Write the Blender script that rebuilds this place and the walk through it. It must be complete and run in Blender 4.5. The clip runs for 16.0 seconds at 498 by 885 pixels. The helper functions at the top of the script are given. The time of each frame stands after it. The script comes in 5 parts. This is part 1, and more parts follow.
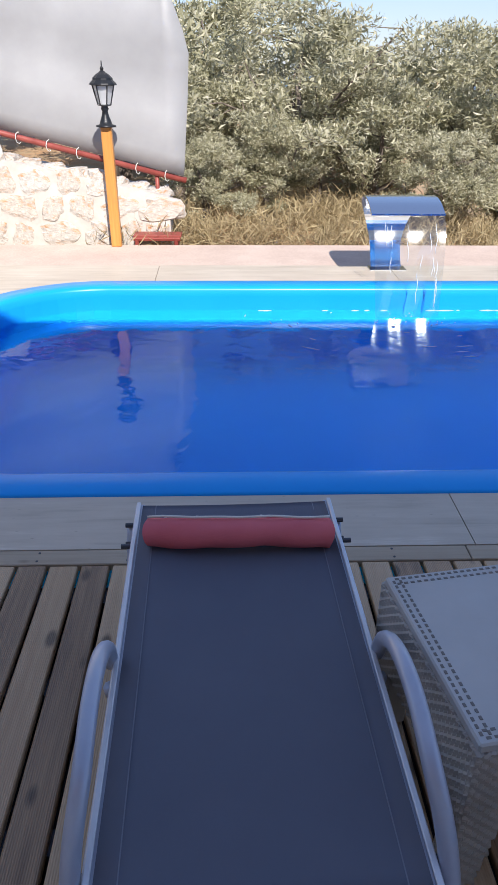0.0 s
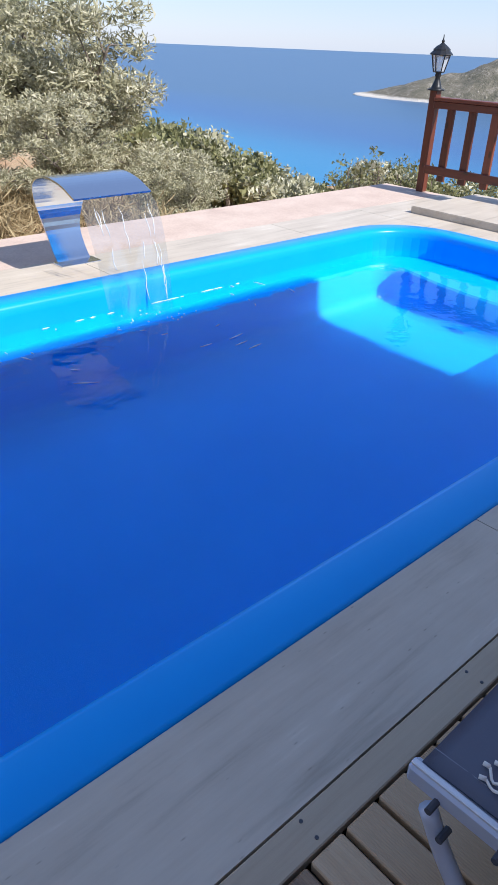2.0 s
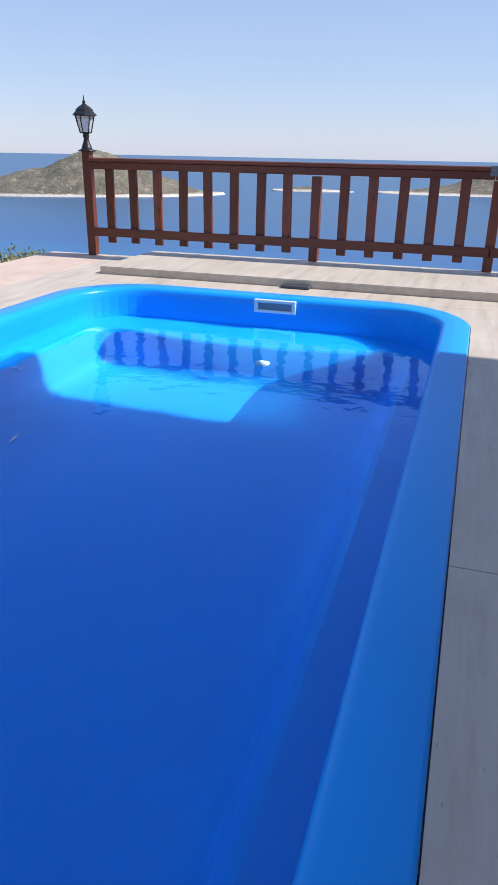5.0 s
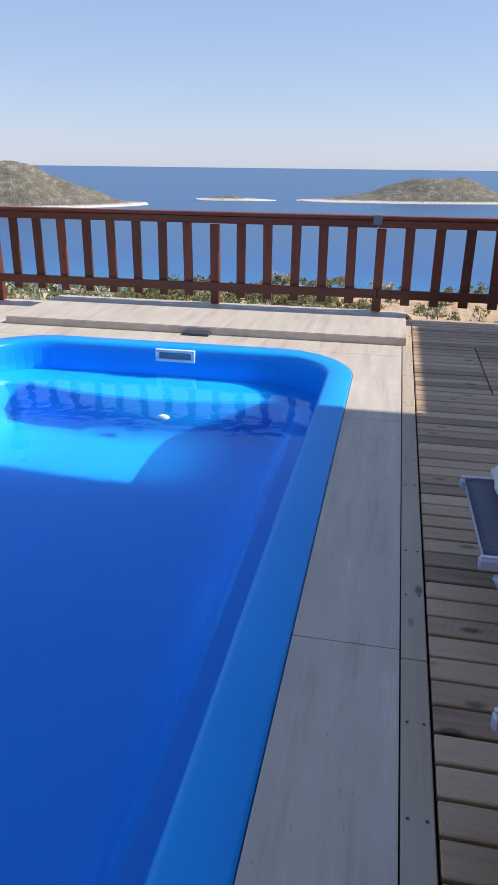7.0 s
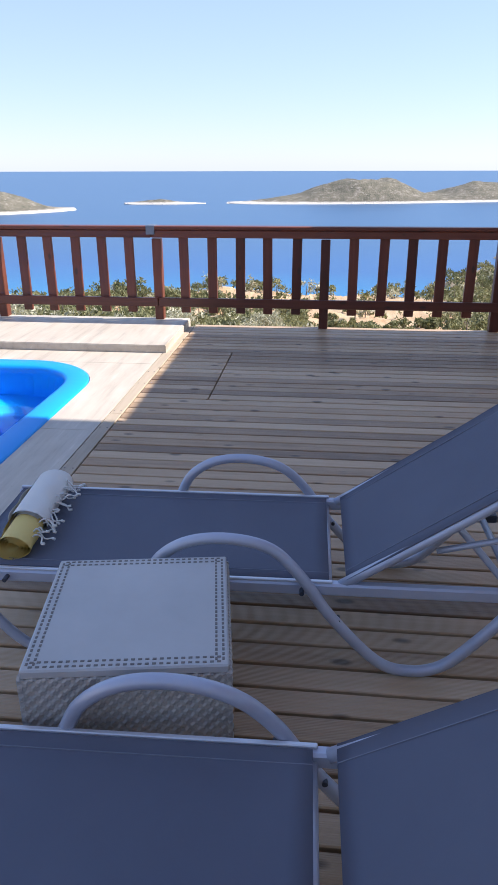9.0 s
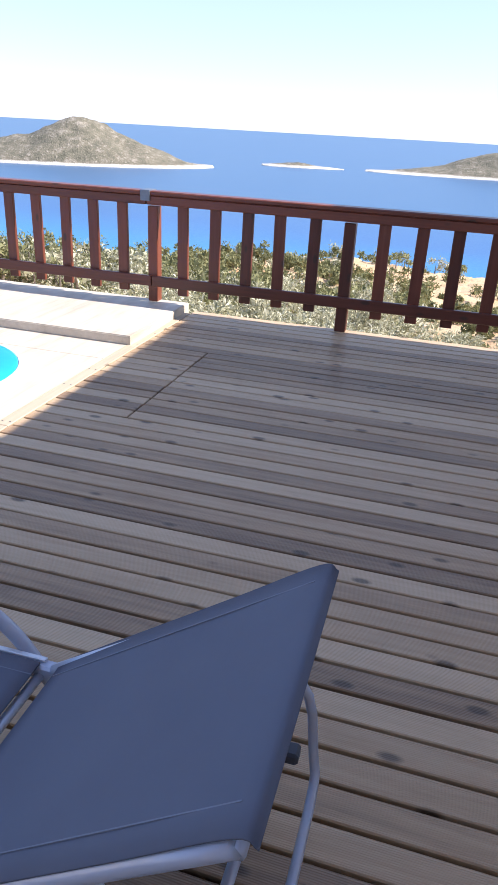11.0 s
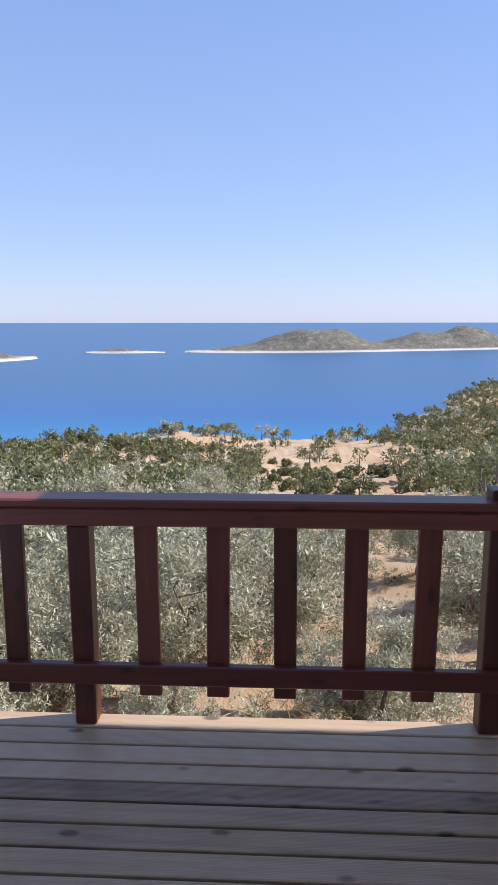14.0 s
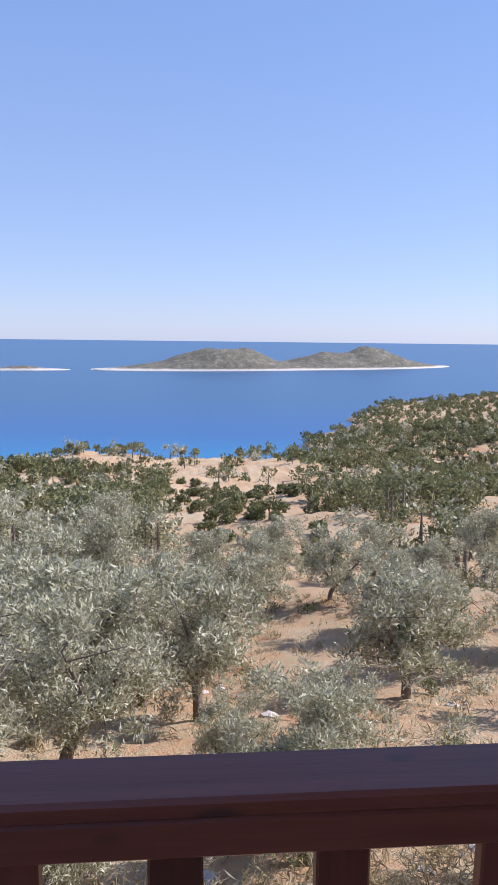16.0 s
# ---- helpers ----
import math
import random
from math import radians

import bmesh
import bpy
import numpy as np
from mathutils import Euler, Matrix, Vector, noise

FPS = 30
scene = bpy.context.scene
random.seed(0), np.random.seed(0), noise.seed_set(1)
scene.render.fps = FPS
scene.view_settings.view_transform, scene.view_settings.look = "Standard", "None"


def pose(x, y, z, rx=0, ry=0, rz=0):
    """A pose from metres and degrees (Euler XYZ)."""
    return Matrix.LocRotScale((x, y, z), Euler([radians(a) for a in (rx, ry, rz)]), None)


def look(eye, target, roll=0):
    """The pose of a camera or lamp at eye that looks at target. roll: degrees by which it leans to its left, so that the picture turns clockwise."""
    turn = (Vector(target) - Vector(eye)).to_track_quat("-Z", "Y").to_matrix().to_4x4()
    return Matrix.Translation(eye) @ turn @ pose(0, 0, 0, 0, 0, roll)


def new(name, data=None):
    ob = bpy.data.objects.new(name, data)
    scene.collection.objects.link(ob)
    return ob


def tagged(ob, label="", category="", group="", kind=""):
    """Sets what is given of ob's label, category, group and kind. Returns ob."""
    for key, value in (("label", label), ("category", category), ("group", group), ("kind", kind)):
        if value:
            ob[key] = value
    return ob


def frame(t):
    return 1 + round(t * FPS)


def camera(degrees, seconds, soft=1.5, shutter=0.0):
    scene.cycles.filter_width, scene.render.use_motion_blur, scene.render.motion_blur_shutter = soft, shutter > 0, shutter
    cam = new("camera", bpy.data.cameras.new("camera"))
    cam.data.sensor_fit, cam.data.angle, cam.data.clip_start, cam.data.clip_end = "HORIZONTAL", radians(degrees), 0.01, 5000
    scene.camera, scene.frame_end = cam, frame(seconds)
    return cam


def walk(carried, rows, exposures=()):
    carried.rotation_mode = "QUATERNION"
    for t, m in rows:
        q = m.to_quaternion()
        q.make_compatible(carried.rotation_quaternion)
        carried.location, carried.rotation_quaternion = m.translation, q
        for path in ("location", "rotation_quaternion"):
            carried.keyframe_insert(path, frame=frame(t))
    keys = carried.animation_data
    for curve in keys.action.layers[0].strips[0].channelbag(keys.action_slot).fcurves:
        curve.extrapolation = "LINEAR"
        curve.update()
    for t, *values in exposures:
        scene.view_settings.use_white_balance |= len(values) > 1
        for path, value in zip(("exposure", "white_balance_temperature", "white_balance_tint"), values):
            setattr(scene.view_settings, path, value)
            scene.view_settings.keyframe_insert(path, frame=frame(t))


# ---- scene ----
cam = camera(39.2, 16.0)
PATH = [
    (0, (-5.77, -0.638, 1.458), (-5.702, 1.122, 0.51), 0.6),
    (0.5, (-6.13, -0.378, 1.476), (-5.865, 1.348, 0.5), -0.7),
    (0.8, (-6.323, -0.168, 1.427), (-5.782, 1.523, 0.506), -0.1),
    (1, (-6.428, -0.044, 1.433), (-5.723, 1.562, 0.472), -1.2),
    (1.5, (-6.645, 0.379, 1.377), (-5.679, 1.822, 0.385), 0.6),
    (2, (-6.779, 0.767, 1.368), (-5.595, 2.031, 0.369), 2.4),
    (2.2, (-6.794, 0.916, 1.326), (-5.446, 1.977, 0.298), 3.0),
    (2.5, (-6.841, 1.102, 1.331), (-5.335, 1.954, 0.328), 2.9),
    (3, (-6.689, 1.336, 1.296), (-5.007, 1.989, 0.434), 1.0),
    (3.5, (-6.594, 1.51, 1.137), (-4.797, 1.949, 0.376), -0.6),
    (4, (-6.635, 1.66, 1.062), (-4.862, 2.157, 0.281), 0.9),
    (4.5, (-6.591, 1.714, 0.989), (-4.838, 2.282, 0.211), 1.0),
    (5.7, (-6.63, 1.62, 1.16), (-4.84, 2.08, 0.40), 0.9),
    (7, (-6.699, 1.426, 1.378), (-4.881, 1.79, 0.628), 0.6),
    (7.5, (-6.807, 1.152, 1.345), (-4.974, 1.656, 0.722), 1.7),
    (8, (-6.814, 0.83, 1.44), (-4.932, 1.091, 0.817), 2.2),
    (8.3, (-6.707, 0.595, 1.428), (-4.865, 0.81, 0.679), 1.3),
    (8.5, (-6.621, 0.433, 1.428), (-4.766, 0.597, 0.698), -0.4),
    (9, (-6.578, -0.014, 1.457), (-4.732, 0.188, 0.714), -0.2),
    (9.5, (-6.396, -0.363, 1.437), (-4.549, -0.34, 0.671), 1.2),
    (10, (-6.169, -0.72, 1.475), (-4.351, -0.591, 0.651), 3.3),
    (10.2, (-6.017, -0.803, 1.45), (-4.193, -0.527, 0.677), 2.7),
    (12.5, (-3.833, -0.795, 1.436), (-2.155, -0.166, 0.549), 1.9),
    (13, (-3.398, -0.769, 1.497), (-1.577, -0.263, 0.845), 1.0),
    (13.2, (-3.243, -0.777, 1.528), (-1.377, -0.349, 0.947), -0.0),
    (13.5, (-2.949, -0.759, 1.558), (-1.013, -0.494, 1.132), 1.3),
    (14, (-2.5, -0.763, 1.582), (-0.535, -0.667, 1.224), -0.1),
    (14.5, (-2.136, -0.799, 1.591), (-0.175, -0.745, 1.202), 0.7),
    (15, (-1.765, -0.758, 1.596), (0.202, -0.833, 1.245), 1.2),
    (15.5, (-1.394, -0.773, 1.578), (0.573, -0.884, 1.234), 0.3),
    (16, (-0.996, -0.801, 1.592), (0.974, -0.965, 1.286), 0.7),
]
# seconds, stops, kelvin, tint
EXPOSURES = [(0, 0.47, 6400, 13), (2, 0.5, 6200, 12), (3.5, 0.45, 6300, 13), (7, 0.27, 6400, 14), (8, 0.4, 6400, 14), (9, 0.8, 6400, 14), (10.2, 1.04, 6500, 15),
             (12.5, 1.08, 6500, 14), (13.2, 0.7, 6400, 14), (14, 0.4, 6000, 16), (16, 0.32, 5900, 18)]
walk(cam, [(t, look(eye, target, roll)) for t, eye, target, roll in PATH], EXPOSURES)

# ---------------------------------------------------------------- world, sun
SUN_TO = Vector((0.22, -1.13, 1.0)).normalized()
world = bpy.data.worlds.new("sky")
scene.world = world
world.use_nodes = True
wn = world.node_tree.nodes
sky = wn.new("ShaderNodeTexSky")
sky.sky_type = 'NISHITA'
sky.sun_disc = False
sky.sun_elevation = math.asin(SUN_TO.z)
sky.sun_rotation = math.atan2(SUN_TO.x, SUN_TO.y)
sky.altitude = 50
sky.air_density = 1.0
sky.dust_density = 0.15
sky.ozone_density = 3.0
wn["Background"].inputs[1].default_value = 0.15
haze = wn.new("ShaderNodeMix")
haze.data_type = 'RGBA'
haze.inputs[0].default_value = 0.72
sky_co = wn.new("ShaderNodeTexCoord")
sky_up = wn.new("ShaderNodeSeparateXYZ")
sky_ramp = wn.new("ShaderNodeValToRGB")
sky_ramp.color_ramp.elements[0].position = 0.0
sky_ramp.color_ramp.elements[0].color = (2.35, 2.9, 4.1, 1)
sky_ramp.color_ramp.elements[1].position = 0.9
sky_ramp.color_ramp.elements[1].color = (1.25, 1.75, 3.1, 1)
el = sky_ramp.color_ramp.elements.new(0.38)
el.color = (1.5, 2.25, 3.9, 1)
world.node_tree.links.new(sky_co.outputs["Generated"], sky_up.inputs[0])
world.node_tree.links.new(sky_up.outputs[2], sky_ramp.inputs[0])
world.node_tree.links.new(sky_ramp.outputs[0], haze.inputs[7])
world.node_tree.links.new(sky.outputs[0], haze.inputs[6])
world.node_tree.links.new(haze.outputs[2], wn["Background"].inputs[0])

sun_data = bpy.data.lights.new("sun", 'SUN')
sun_data.energy = 5.0
sun_data.angle = radians(0.53)
sun_data.color = (1.0, 0.95, 0.87)
sun = new("sun", sun_data)
sun.matrix_world = look(SUN_TO * 60, (0, 0, 0))

# ---------------------------------------------------------------- materials


class Mat:
    """A node material with short helpers."""

    def __init__(self, name, rough=0.6, metal=0.0, **extra):
        self.m = bpy.data.materials.new(name)
        self.m.use_nodes = True
        self.t = self.m.node_tree
        self.b = self.t.nodes["Principled BSDF"]
        self.b.inputs["Roughness"].default_value = rough
        self.b.inputs["Metallic"].default_value = metal
        for key, value in extra.items():
            self.b.inputs[key.replace("_", " ")].default_value = value
        self.co = None

    def coord(self, space="Object", scale=(1, 1, 1)):
        tc = self.t.nodes.new("ShaderNodeTexCoord")
        mp = self.t.nodes.new("ShaderNodeMapping")
        mp.inputs["Scale"].default_value = scale
        self.t.links.new(tc.outputs[space], mp.inputs["Vector"])
        return mp.outputs[0]

    def noise(self, vec, scale, detail=4, rough=0.6):
        n = self.t.nodes.new("ShaderNodeTexNoise")
        n.inputs["Scale"].default_value = scale
        n.inputs["Detail"].default_value = detail
        n.inputs["Roughness"].default_value = rough
        self.t.links.new(vec, n.inputs["Vector"])
        return n.outputs["Fac"]

    def voronoi(self, vec, scale, feature='F1', out="Distance"):
        n = self.t.nodes.new("ShaderNodeTexVoronoi")
        n.feature = feature
        n.inputs["Scale"].default_value = scale
        self.t.links.new(vec, n.inputs["Vector"])
        return n.outputs[out]

    def wave(self, vec, scale, axis='X', distortion=0.0):
        n = self.t.nodes.new("ShaderNodeTexWave")
        n.bands_direction = axis
        n.inputs["Scale"].default_value = scale
        n.inputs["Distortion"].default_value = distortion
        self.t.links.new(vec, n.inputs["Vector"])
        return n.outputs["Fac"]

    def ramp(self, fac, stops):
        r = self.t.nodes.new("ShaderNodeValToRGB")
        el = r.color_ramp.elements
        while len(el) < len(stops):
            el.new(0.5)
        for e, (p, c) in zip(el, stops):
            e.position = p
            e.color = (*c, 1) if len(c) == 3 else c
        self.t.links.new(fac, r.inputs[0])
        return r.outputs[0]

    def mix(self, fac, a, b, mode='MIX'):
        n = self.t.nodes.new("ShaderNodeMix")
        n.data_type = 'RGBA'
        n.blend_type = mode
        for sock, v in ((n.inputs[0], fac), (n.inputs[6], a), (n.inputs[7], b)):
            if isinstance(v, (float, int)):
                sock.default_value = v
            elif isinstance(v, tuple):
                sock.default_value = (*v, 1)
            else:
                self.t.links.new(v, sock)
        return n.outputs[2]

    def math(self, op, a, b=0.0):
        n = self.t.nodes.new("ShaderNodeMath")
        n.operation = op
        for sock, v in ((n.inputs[0], a), (n.inputs[1], b)):
            if isinstance(v, (float, int)):
                sock.default_value = v
            else:
                self.t.links.new(v, sock)
        return n.outputs[0]

    def random(self):
        return self.t.nodes.new("ShaderNodeObjectInfo").outputs["Random"]

    def island(self):
        return self.t.nodes.new("ShaderNodeNewGeometry").outputs["Random Per Island"]

    def height(self):
        g = self.t.nodes.new("ShaderNodeNewGeometry")
        s = self.t.nodes.new("ShaderNodeSeparateXYZ")
        self.t.links.new(g.outputs["Position"], s.inputs[0])
        return s.outputs["Z"]

    def color(self, v):
        if isinstance(v, tuple):
            self.b.inputs["Base Color"].default_value = (*v, 1)
        else:
            self.t.links.new(v, self.b.inputs["Base Color"])
        return self

    def rough(self, v):
        self.t.links.new(v, self.b.inputs["Roughness"])
        return self

    def bump(self, h, strength=0.3, distance=0.01):
        n = self.t.nodes.new("ShaderNodeBump")
        n.inputs["Strength"].default_value = strength
        n.inputs["Distance"].default_value = distance
        self.t.links.new(h, n.inputs["Height"])
        self.t.links.new(n.outputs[0], self.b.inputs["Normal"])
        return self


def wood(name, stops, long_axis, rough=0.7, vary=0.5, groove=None, knots=True):
    """Planed timber: grain along one axis, a tone of its own for each piece, a few knots."""
    k = Mat(name, rough)
    sc = [14.0, 14.0, 14.0]
    sc[long_axis] = 0.7
    offset = k.t.nodes.new("ShaderNodeVectorMath")
    offset.operation = 'ADD'
    comb = k.t.nodes.new("ShaderNodeCombineXYZ")
    far = k.math('MULTIPLY', k.random(), 57.0)
    for i in range(3):
        k.t.links.new(far, comb.inputs[i])
    k.t.links.new(k.coord("Object"), offset.inputs[0])
    k.t.links.new(comb.outputs[0], offset.inputs[1])
    mp = k.t.nodes.new("ShaderNodeMapping")
    mp.inputs["Scale"].default_value = sc
    k.t.links.new(offset.outputs[0], mp.inputs["Vector"])
    grain = k.noise(mp.outputs[0], 3.0, 6, 0.65)
    big = k.noise(offset.outputs[0], 1.3, 3)
    fac = k.math('ADD', k.math('MULTIPLY', grain, 0.55), k.math('MULTIPLY', big, 0.25))
    fac = k.math('ADD', fac, k.math('MULTIPLY', k.math('SUBTRACT', k.random(), 0.5), vary))
    col = k.ramp(k.math('ADD', fac, 0.1), stops)
    if knots:
        mk = k.t.nodes.new("ShaderNodeMapping")
        ks = [9.0, 9.0, 9.0]
        ks[long_axis] = 4.0
        mk.inputs["Scale"].default_value = ks
        k.t.links.new(offset.outputs[0], mk.inputs["Vector"])
        d = k.voronoi(mk.outputs[0], 1.0)
        spot = k.ramp(d, [(0.09, (1, 1, 1)), (0.17, (0, 0, 0))])
        col = k.mix(k.math('MULTIPLY', spot, 0.72), col, (0.035, 0.022, 0.015))
    k.color(col)
    h = grain
    if groove is not None:
        h = k.math('ADD', k.math('MULTIPLY', k.wave(k.coord("Object"), 55.0, groove), 1.0), k.math('MULTIPLY', grain, 0.5))
    k.bump(h, 0.35, 0.003)
    return k.m


M_DECK = wood("deck_wood", [(0.2, (0.215, 0.135, 0.08)), (0.45, (0.44, 0.29, 0.165)), (0.75, (0.59, 0.42, 0.26))], 1, 0.42, 0.5, 'X')
M_PLAT = wood("platform_wood", [(0.2, (0.2, 0.15, 0.11)), (0.5, (0.36, 0.28, 0.21)), (0.8, (0.48, 0.38, 0.30))], 0, 0.6, 0.4)
M_BOARD = wood("edge_board_wood", [(0.2, (0.30, 0.235, 0.165)), (0.5, (0.44, 0.355, 0.255)), (0.8, (0.52, 0.43, 0.32))], 0, 0.65, 0.3)
RAIL_STOPS = [(0.15, (0.046, 0.014, 0.009)), (0.5, (0.14, 0.037, 0.020)), (0.85, (0.24, 0.07, 0.038))]
M_RAILV = wood("stained_wood_upright", RAIL_STOPS, 2, 0.38, 0.35, None, True)
M_RAILH = wood("stained_wood_along", RAIL_STOPS, 1, 0.38, 0.3, None, True)
M_ORANGE = wood("varnished_post", [(0.2, (0.42, 0.17, 0.035)), (0.5, (0.62, 0.28, 0.07)), (0.8, (0.72, 0.36, 0.11))], 2, 0.4, 0.2)
M_ROOFWOOD = wood("roof_timber", [(0.2, (0.2, 0.10, 0.055)), (0.5, (0.36, 0.21, 0.125)), (0.8, (0.45, 0.29, 0.19))], 2, 0.55, 0.3)


def make_travertine():
    k = Mat("travertine", 0.5)
    v = k.coord("Object", (0.5, 5.0, 5.0))
    a = k.noise(v, 2.6, 8, 0.68)
    b = k.noise(k.coord("Object"), 2.0, 4)
    col = k.ramp(a, [(0.28, (0.35, 0.295, 0.225)), (0.45, (0.53, 0.455, 0.36)), (0.6, (0.59, 0.515, 0.415)), (0.72, (0.74, 0.67, 0.57))])
    col = k.mix(0.25, col, k.ramp(b, [(0.3, (0.35, 0.30, 0.245)), (0.7, (0.66, 0.60, 0.51))]))
    pits = k.ramp(k.voronoi(k.coord("Object", (7, 22, 22)), 1.6), [(0.03, (1, 1, 1)), (0.10, (0, 0, 0))])
    k.color(k.mix(k.math('MULTIPLY', pits, 0.5), col, (0.2, 0.16, 0.12)))
    k.bump(a, 0.25, 0.004)
    return k.m


def make_paving():
    k = Mat("pink_paving", 0.75)
    a = k.noise(k.coord("Object"), 3.0, 6)
    b = k.noise(k.coord("Object"), 60, 3)
    col = k.ramp(a, [(0.3, (0.50, 0.37, 0.30)), (0.7, (0.66, 0.52, 0.43))])
    k.color(k.mix(0.3, col, k.ramp(b, [(0.3, (0.42, 0.32, 0.26)), (0.7, (0.72, 0.6, 0.5))]))).bump(b, 0.3, 0.003)
    return k.m


def make_pool_paint():
    k = Mat("pool_gelcoat", 0.3, Specular_IOR_Level=0.25)
    a = k.noise(k.coord("Object"), 1.1, 4)
    k.color(k.ramp(a, [(0.3, (0.006, 0.305, 0.83)), (0.7, (0.009, 0.34, 0.88))]))
    return k.m


def make_water():
    m = bpy.data.materials.new("pool_water")
    m.use_nodes = True
    t = m.node_tree
    t.nodes.clear()
    out = t.nodes.new("ShaderNodeOutputMaterial")
    glass = t.nodes.new("ShaderNodeBsdfGlass")
    glass.inputs["IOR"].default_value = 1.33
    glass.inputs["Roughness"].default_value = 0.0
    glass.inputs["Color"].default_value = (0.80, 0.98, 1.0, 1)
    tc = t.nodes.new("ShaderNodeTexCoord")
    n1 = t.nodes.new("ShaderNodeTexNoise")
    n1.inputs["Scale"].default_value = 3.2
    n1.inputs["Detail"].default_value = 3
    bump = t.nodes.new("ShaderNodeBump")
    bump.inputs["Strength"].default_value = 0.35
    bump.inputs["Distance"].default_value = 0.018
    t.links.new(tc.outputs["Object"], n1.inputs["Vector"])
    t.links.new(n1.outputs["Fac"], bump.inputs["Height"])
    t.links.new(bump.outputs[0], glass.inputs["Normal"])
    t.links.new(glass.outputs[0], out.inputs["Surface"])
    return m


def make_curtain():
    m = bpy.data.materials.new("falling_water")
    m.use_nodes = True
    t = m.node_tree
    t.nodes.clear()
    out = t.nodes.new("ShaderNodeOutputMaterial")
    mixs = t.nodes.new("ShaderNodeMixShader")
    clear = t.nodes.new("ShaderNodeBsdfTransparent")
    clear.inputs[0].default_value = (0.93, 0.96, 0.97, 1)
    gloss = t.nodes.new("ShaderNodeBsdfGlossy")
    gloss.inputs["Roughness"].default_value = 0.12
    mixs.inputs[0].default_value = 0.16
    t.links.new(clear.outputs[0], mixs.inputs[1])
    t.links.new(gloss.outputs[0], mixs.inputs[2])
    t.links.new(mixs.outputs[0], out.inputs["Surface"])
    return m


def make_fabric(name, dark, light, scale=420):
    k = Mat(name, 0.75)
    v = k.coord("Object")
    w = k.math('MULTIPLY', k.wave(v, scale, 'X'), k.wave(v, scale, 'Y'))
    a = k.noise(v, 4.0, 4)
    col = k.mix(a, dark, light)
    k.color(k.mix(0.12, col, k.ramp(w, [(0, dark), (1, light)])))
    k.bump(w, 0.25, 0.001)
    return k.m


def make_plain(name, a, b, rough, scale=6.0, metal=0.0, bump=0.1, bscale=80):
    k = Mat(name, rough, metal)
    k.color(k.ramp(k.noise(k.coord("Object"), scale, 5), [(0.3, a), (0.7, b)]))
    k.bump(k.noise(k.coord("Object"), bscale, 3), bump, 0.002)
    return k.m


M_TRAV = make_travertine()
M_PAVE = make_paving()
M_POOL = make_pool_paint()
M_WATER = make_water()
M_CURTAIN = make_curtain()
M_FABRIC = make_fabric("sling_fabric", (0.095, 0.105, 0.145), (0.125, 0.14, 0.185))
M_ALU = make_plain("painted_aluminium", (0.42, 0.45, 0.54), (0.50, 0.53, 0.61), 0.35, 5, 0.25, 0.05)
M_BRIGHT = make_plain("bare_aluminium_edge", (0.6, 0.61, 0.64), (0.72, 0.73, 0.76), 0.35, 5, 0.4, 0.05)
M_BLACKP = make_plain("dark_plastic", (0.035, 0.04, 0.055), (0.06, 0.065, 0.08), 0.5)
M_WICKER = make_plain("resin_wicker", (0.36, 0.335, 0.295), (0.46, 0.43, 0.385), 0.55, 9, 0, 0.2, 50)
M_TABTOP = make_plain("table_top_resin", (0.47, 0.46, 0.44), (0.55, 0.54, 0.52), 0.45, 3, 0, 0.08, 60)
M_SLOT = make_plain("slot_dark", (0.17, 0.155, 0.14), (0.22, 0.20, 0.18), 0.8)
M_SEAM = make_fabric("seam_thread", (0.17, 0.185, 0.23), (0.21, 0.225, 0.27))
M_PINK = make_fabric("pink_cotton", (0.62, 0.10, 0.12), (0.78, 0.20, 0.22), 180)
M_WHITECOT = make_fabric("white_cotton", (0.70, 0.67, 0.60), (0.82, 0.80, 0.74), 180)
M_YELLOW = make_fabric("yellow_cotton", (0.70, 0.50, 0.12), (0.82, 0.66, 0.28), 180)
M_IRON = make_plain("black_cast_metal", (0.012, 0.013, 0.015), (0.03, 0.032, 0.036), 0.4, 12, 0.3, 0.3, 90)
M_LANTERN = Mat("lantern_glass", 0.25, 0.0, Transmission_Weight=0.6).color((0.8, 0.82, 0.82)).m
M_STEEL = Mat("polished_steel", 0.16, 1.0).color((0.72, 0.74, 0.77)).m
M_TARP = make_plain("grey_tarpaulin", (0.27, 0.27, 0.272), (0.35, 0.35, 0.352), 0.5, 1.4, 0, 0.35, 3)
M_REDPIPE = make_plain("red_painted_steel", (0.22, 0.04, 0.03), (0.34, 0.08, 0.06), 0.5, 8)
M_MORTAR = make_plain("wall_mortar", (0.48, 0.44, 0.39), (0.62, 0.58, 0.52), 0.9, 7, 0, 0.8, 24)
M_PLASTIC = make_plain("taupe_plastic", (0.36, 0.33, 0.29), (0.44, 0.40, 0.36), 0.5, 4)
M_STUCCO = make_plain("house_render", (0.74, 0.72, 0.68), (0.82, 0.80, 0.76), 0.85, 3, 0, 0.4, 90)
M_WHITEPL = make_plain("white_plastic", (0.74, 0.75, 0.74), (0.82, 0.83, 0.82), 0.4)
M_BLUEMET = make_plain("blue_grey_bracket", (0.16, 0.19, 0.23), (0.24, 0.27, 0.31), 0.45, 8, 0.5)
M_TILE = make_plain("roof_tile", (0.34, 0.13, 0.07), (0.5, 0.22, 0.12), 0.8, 5)


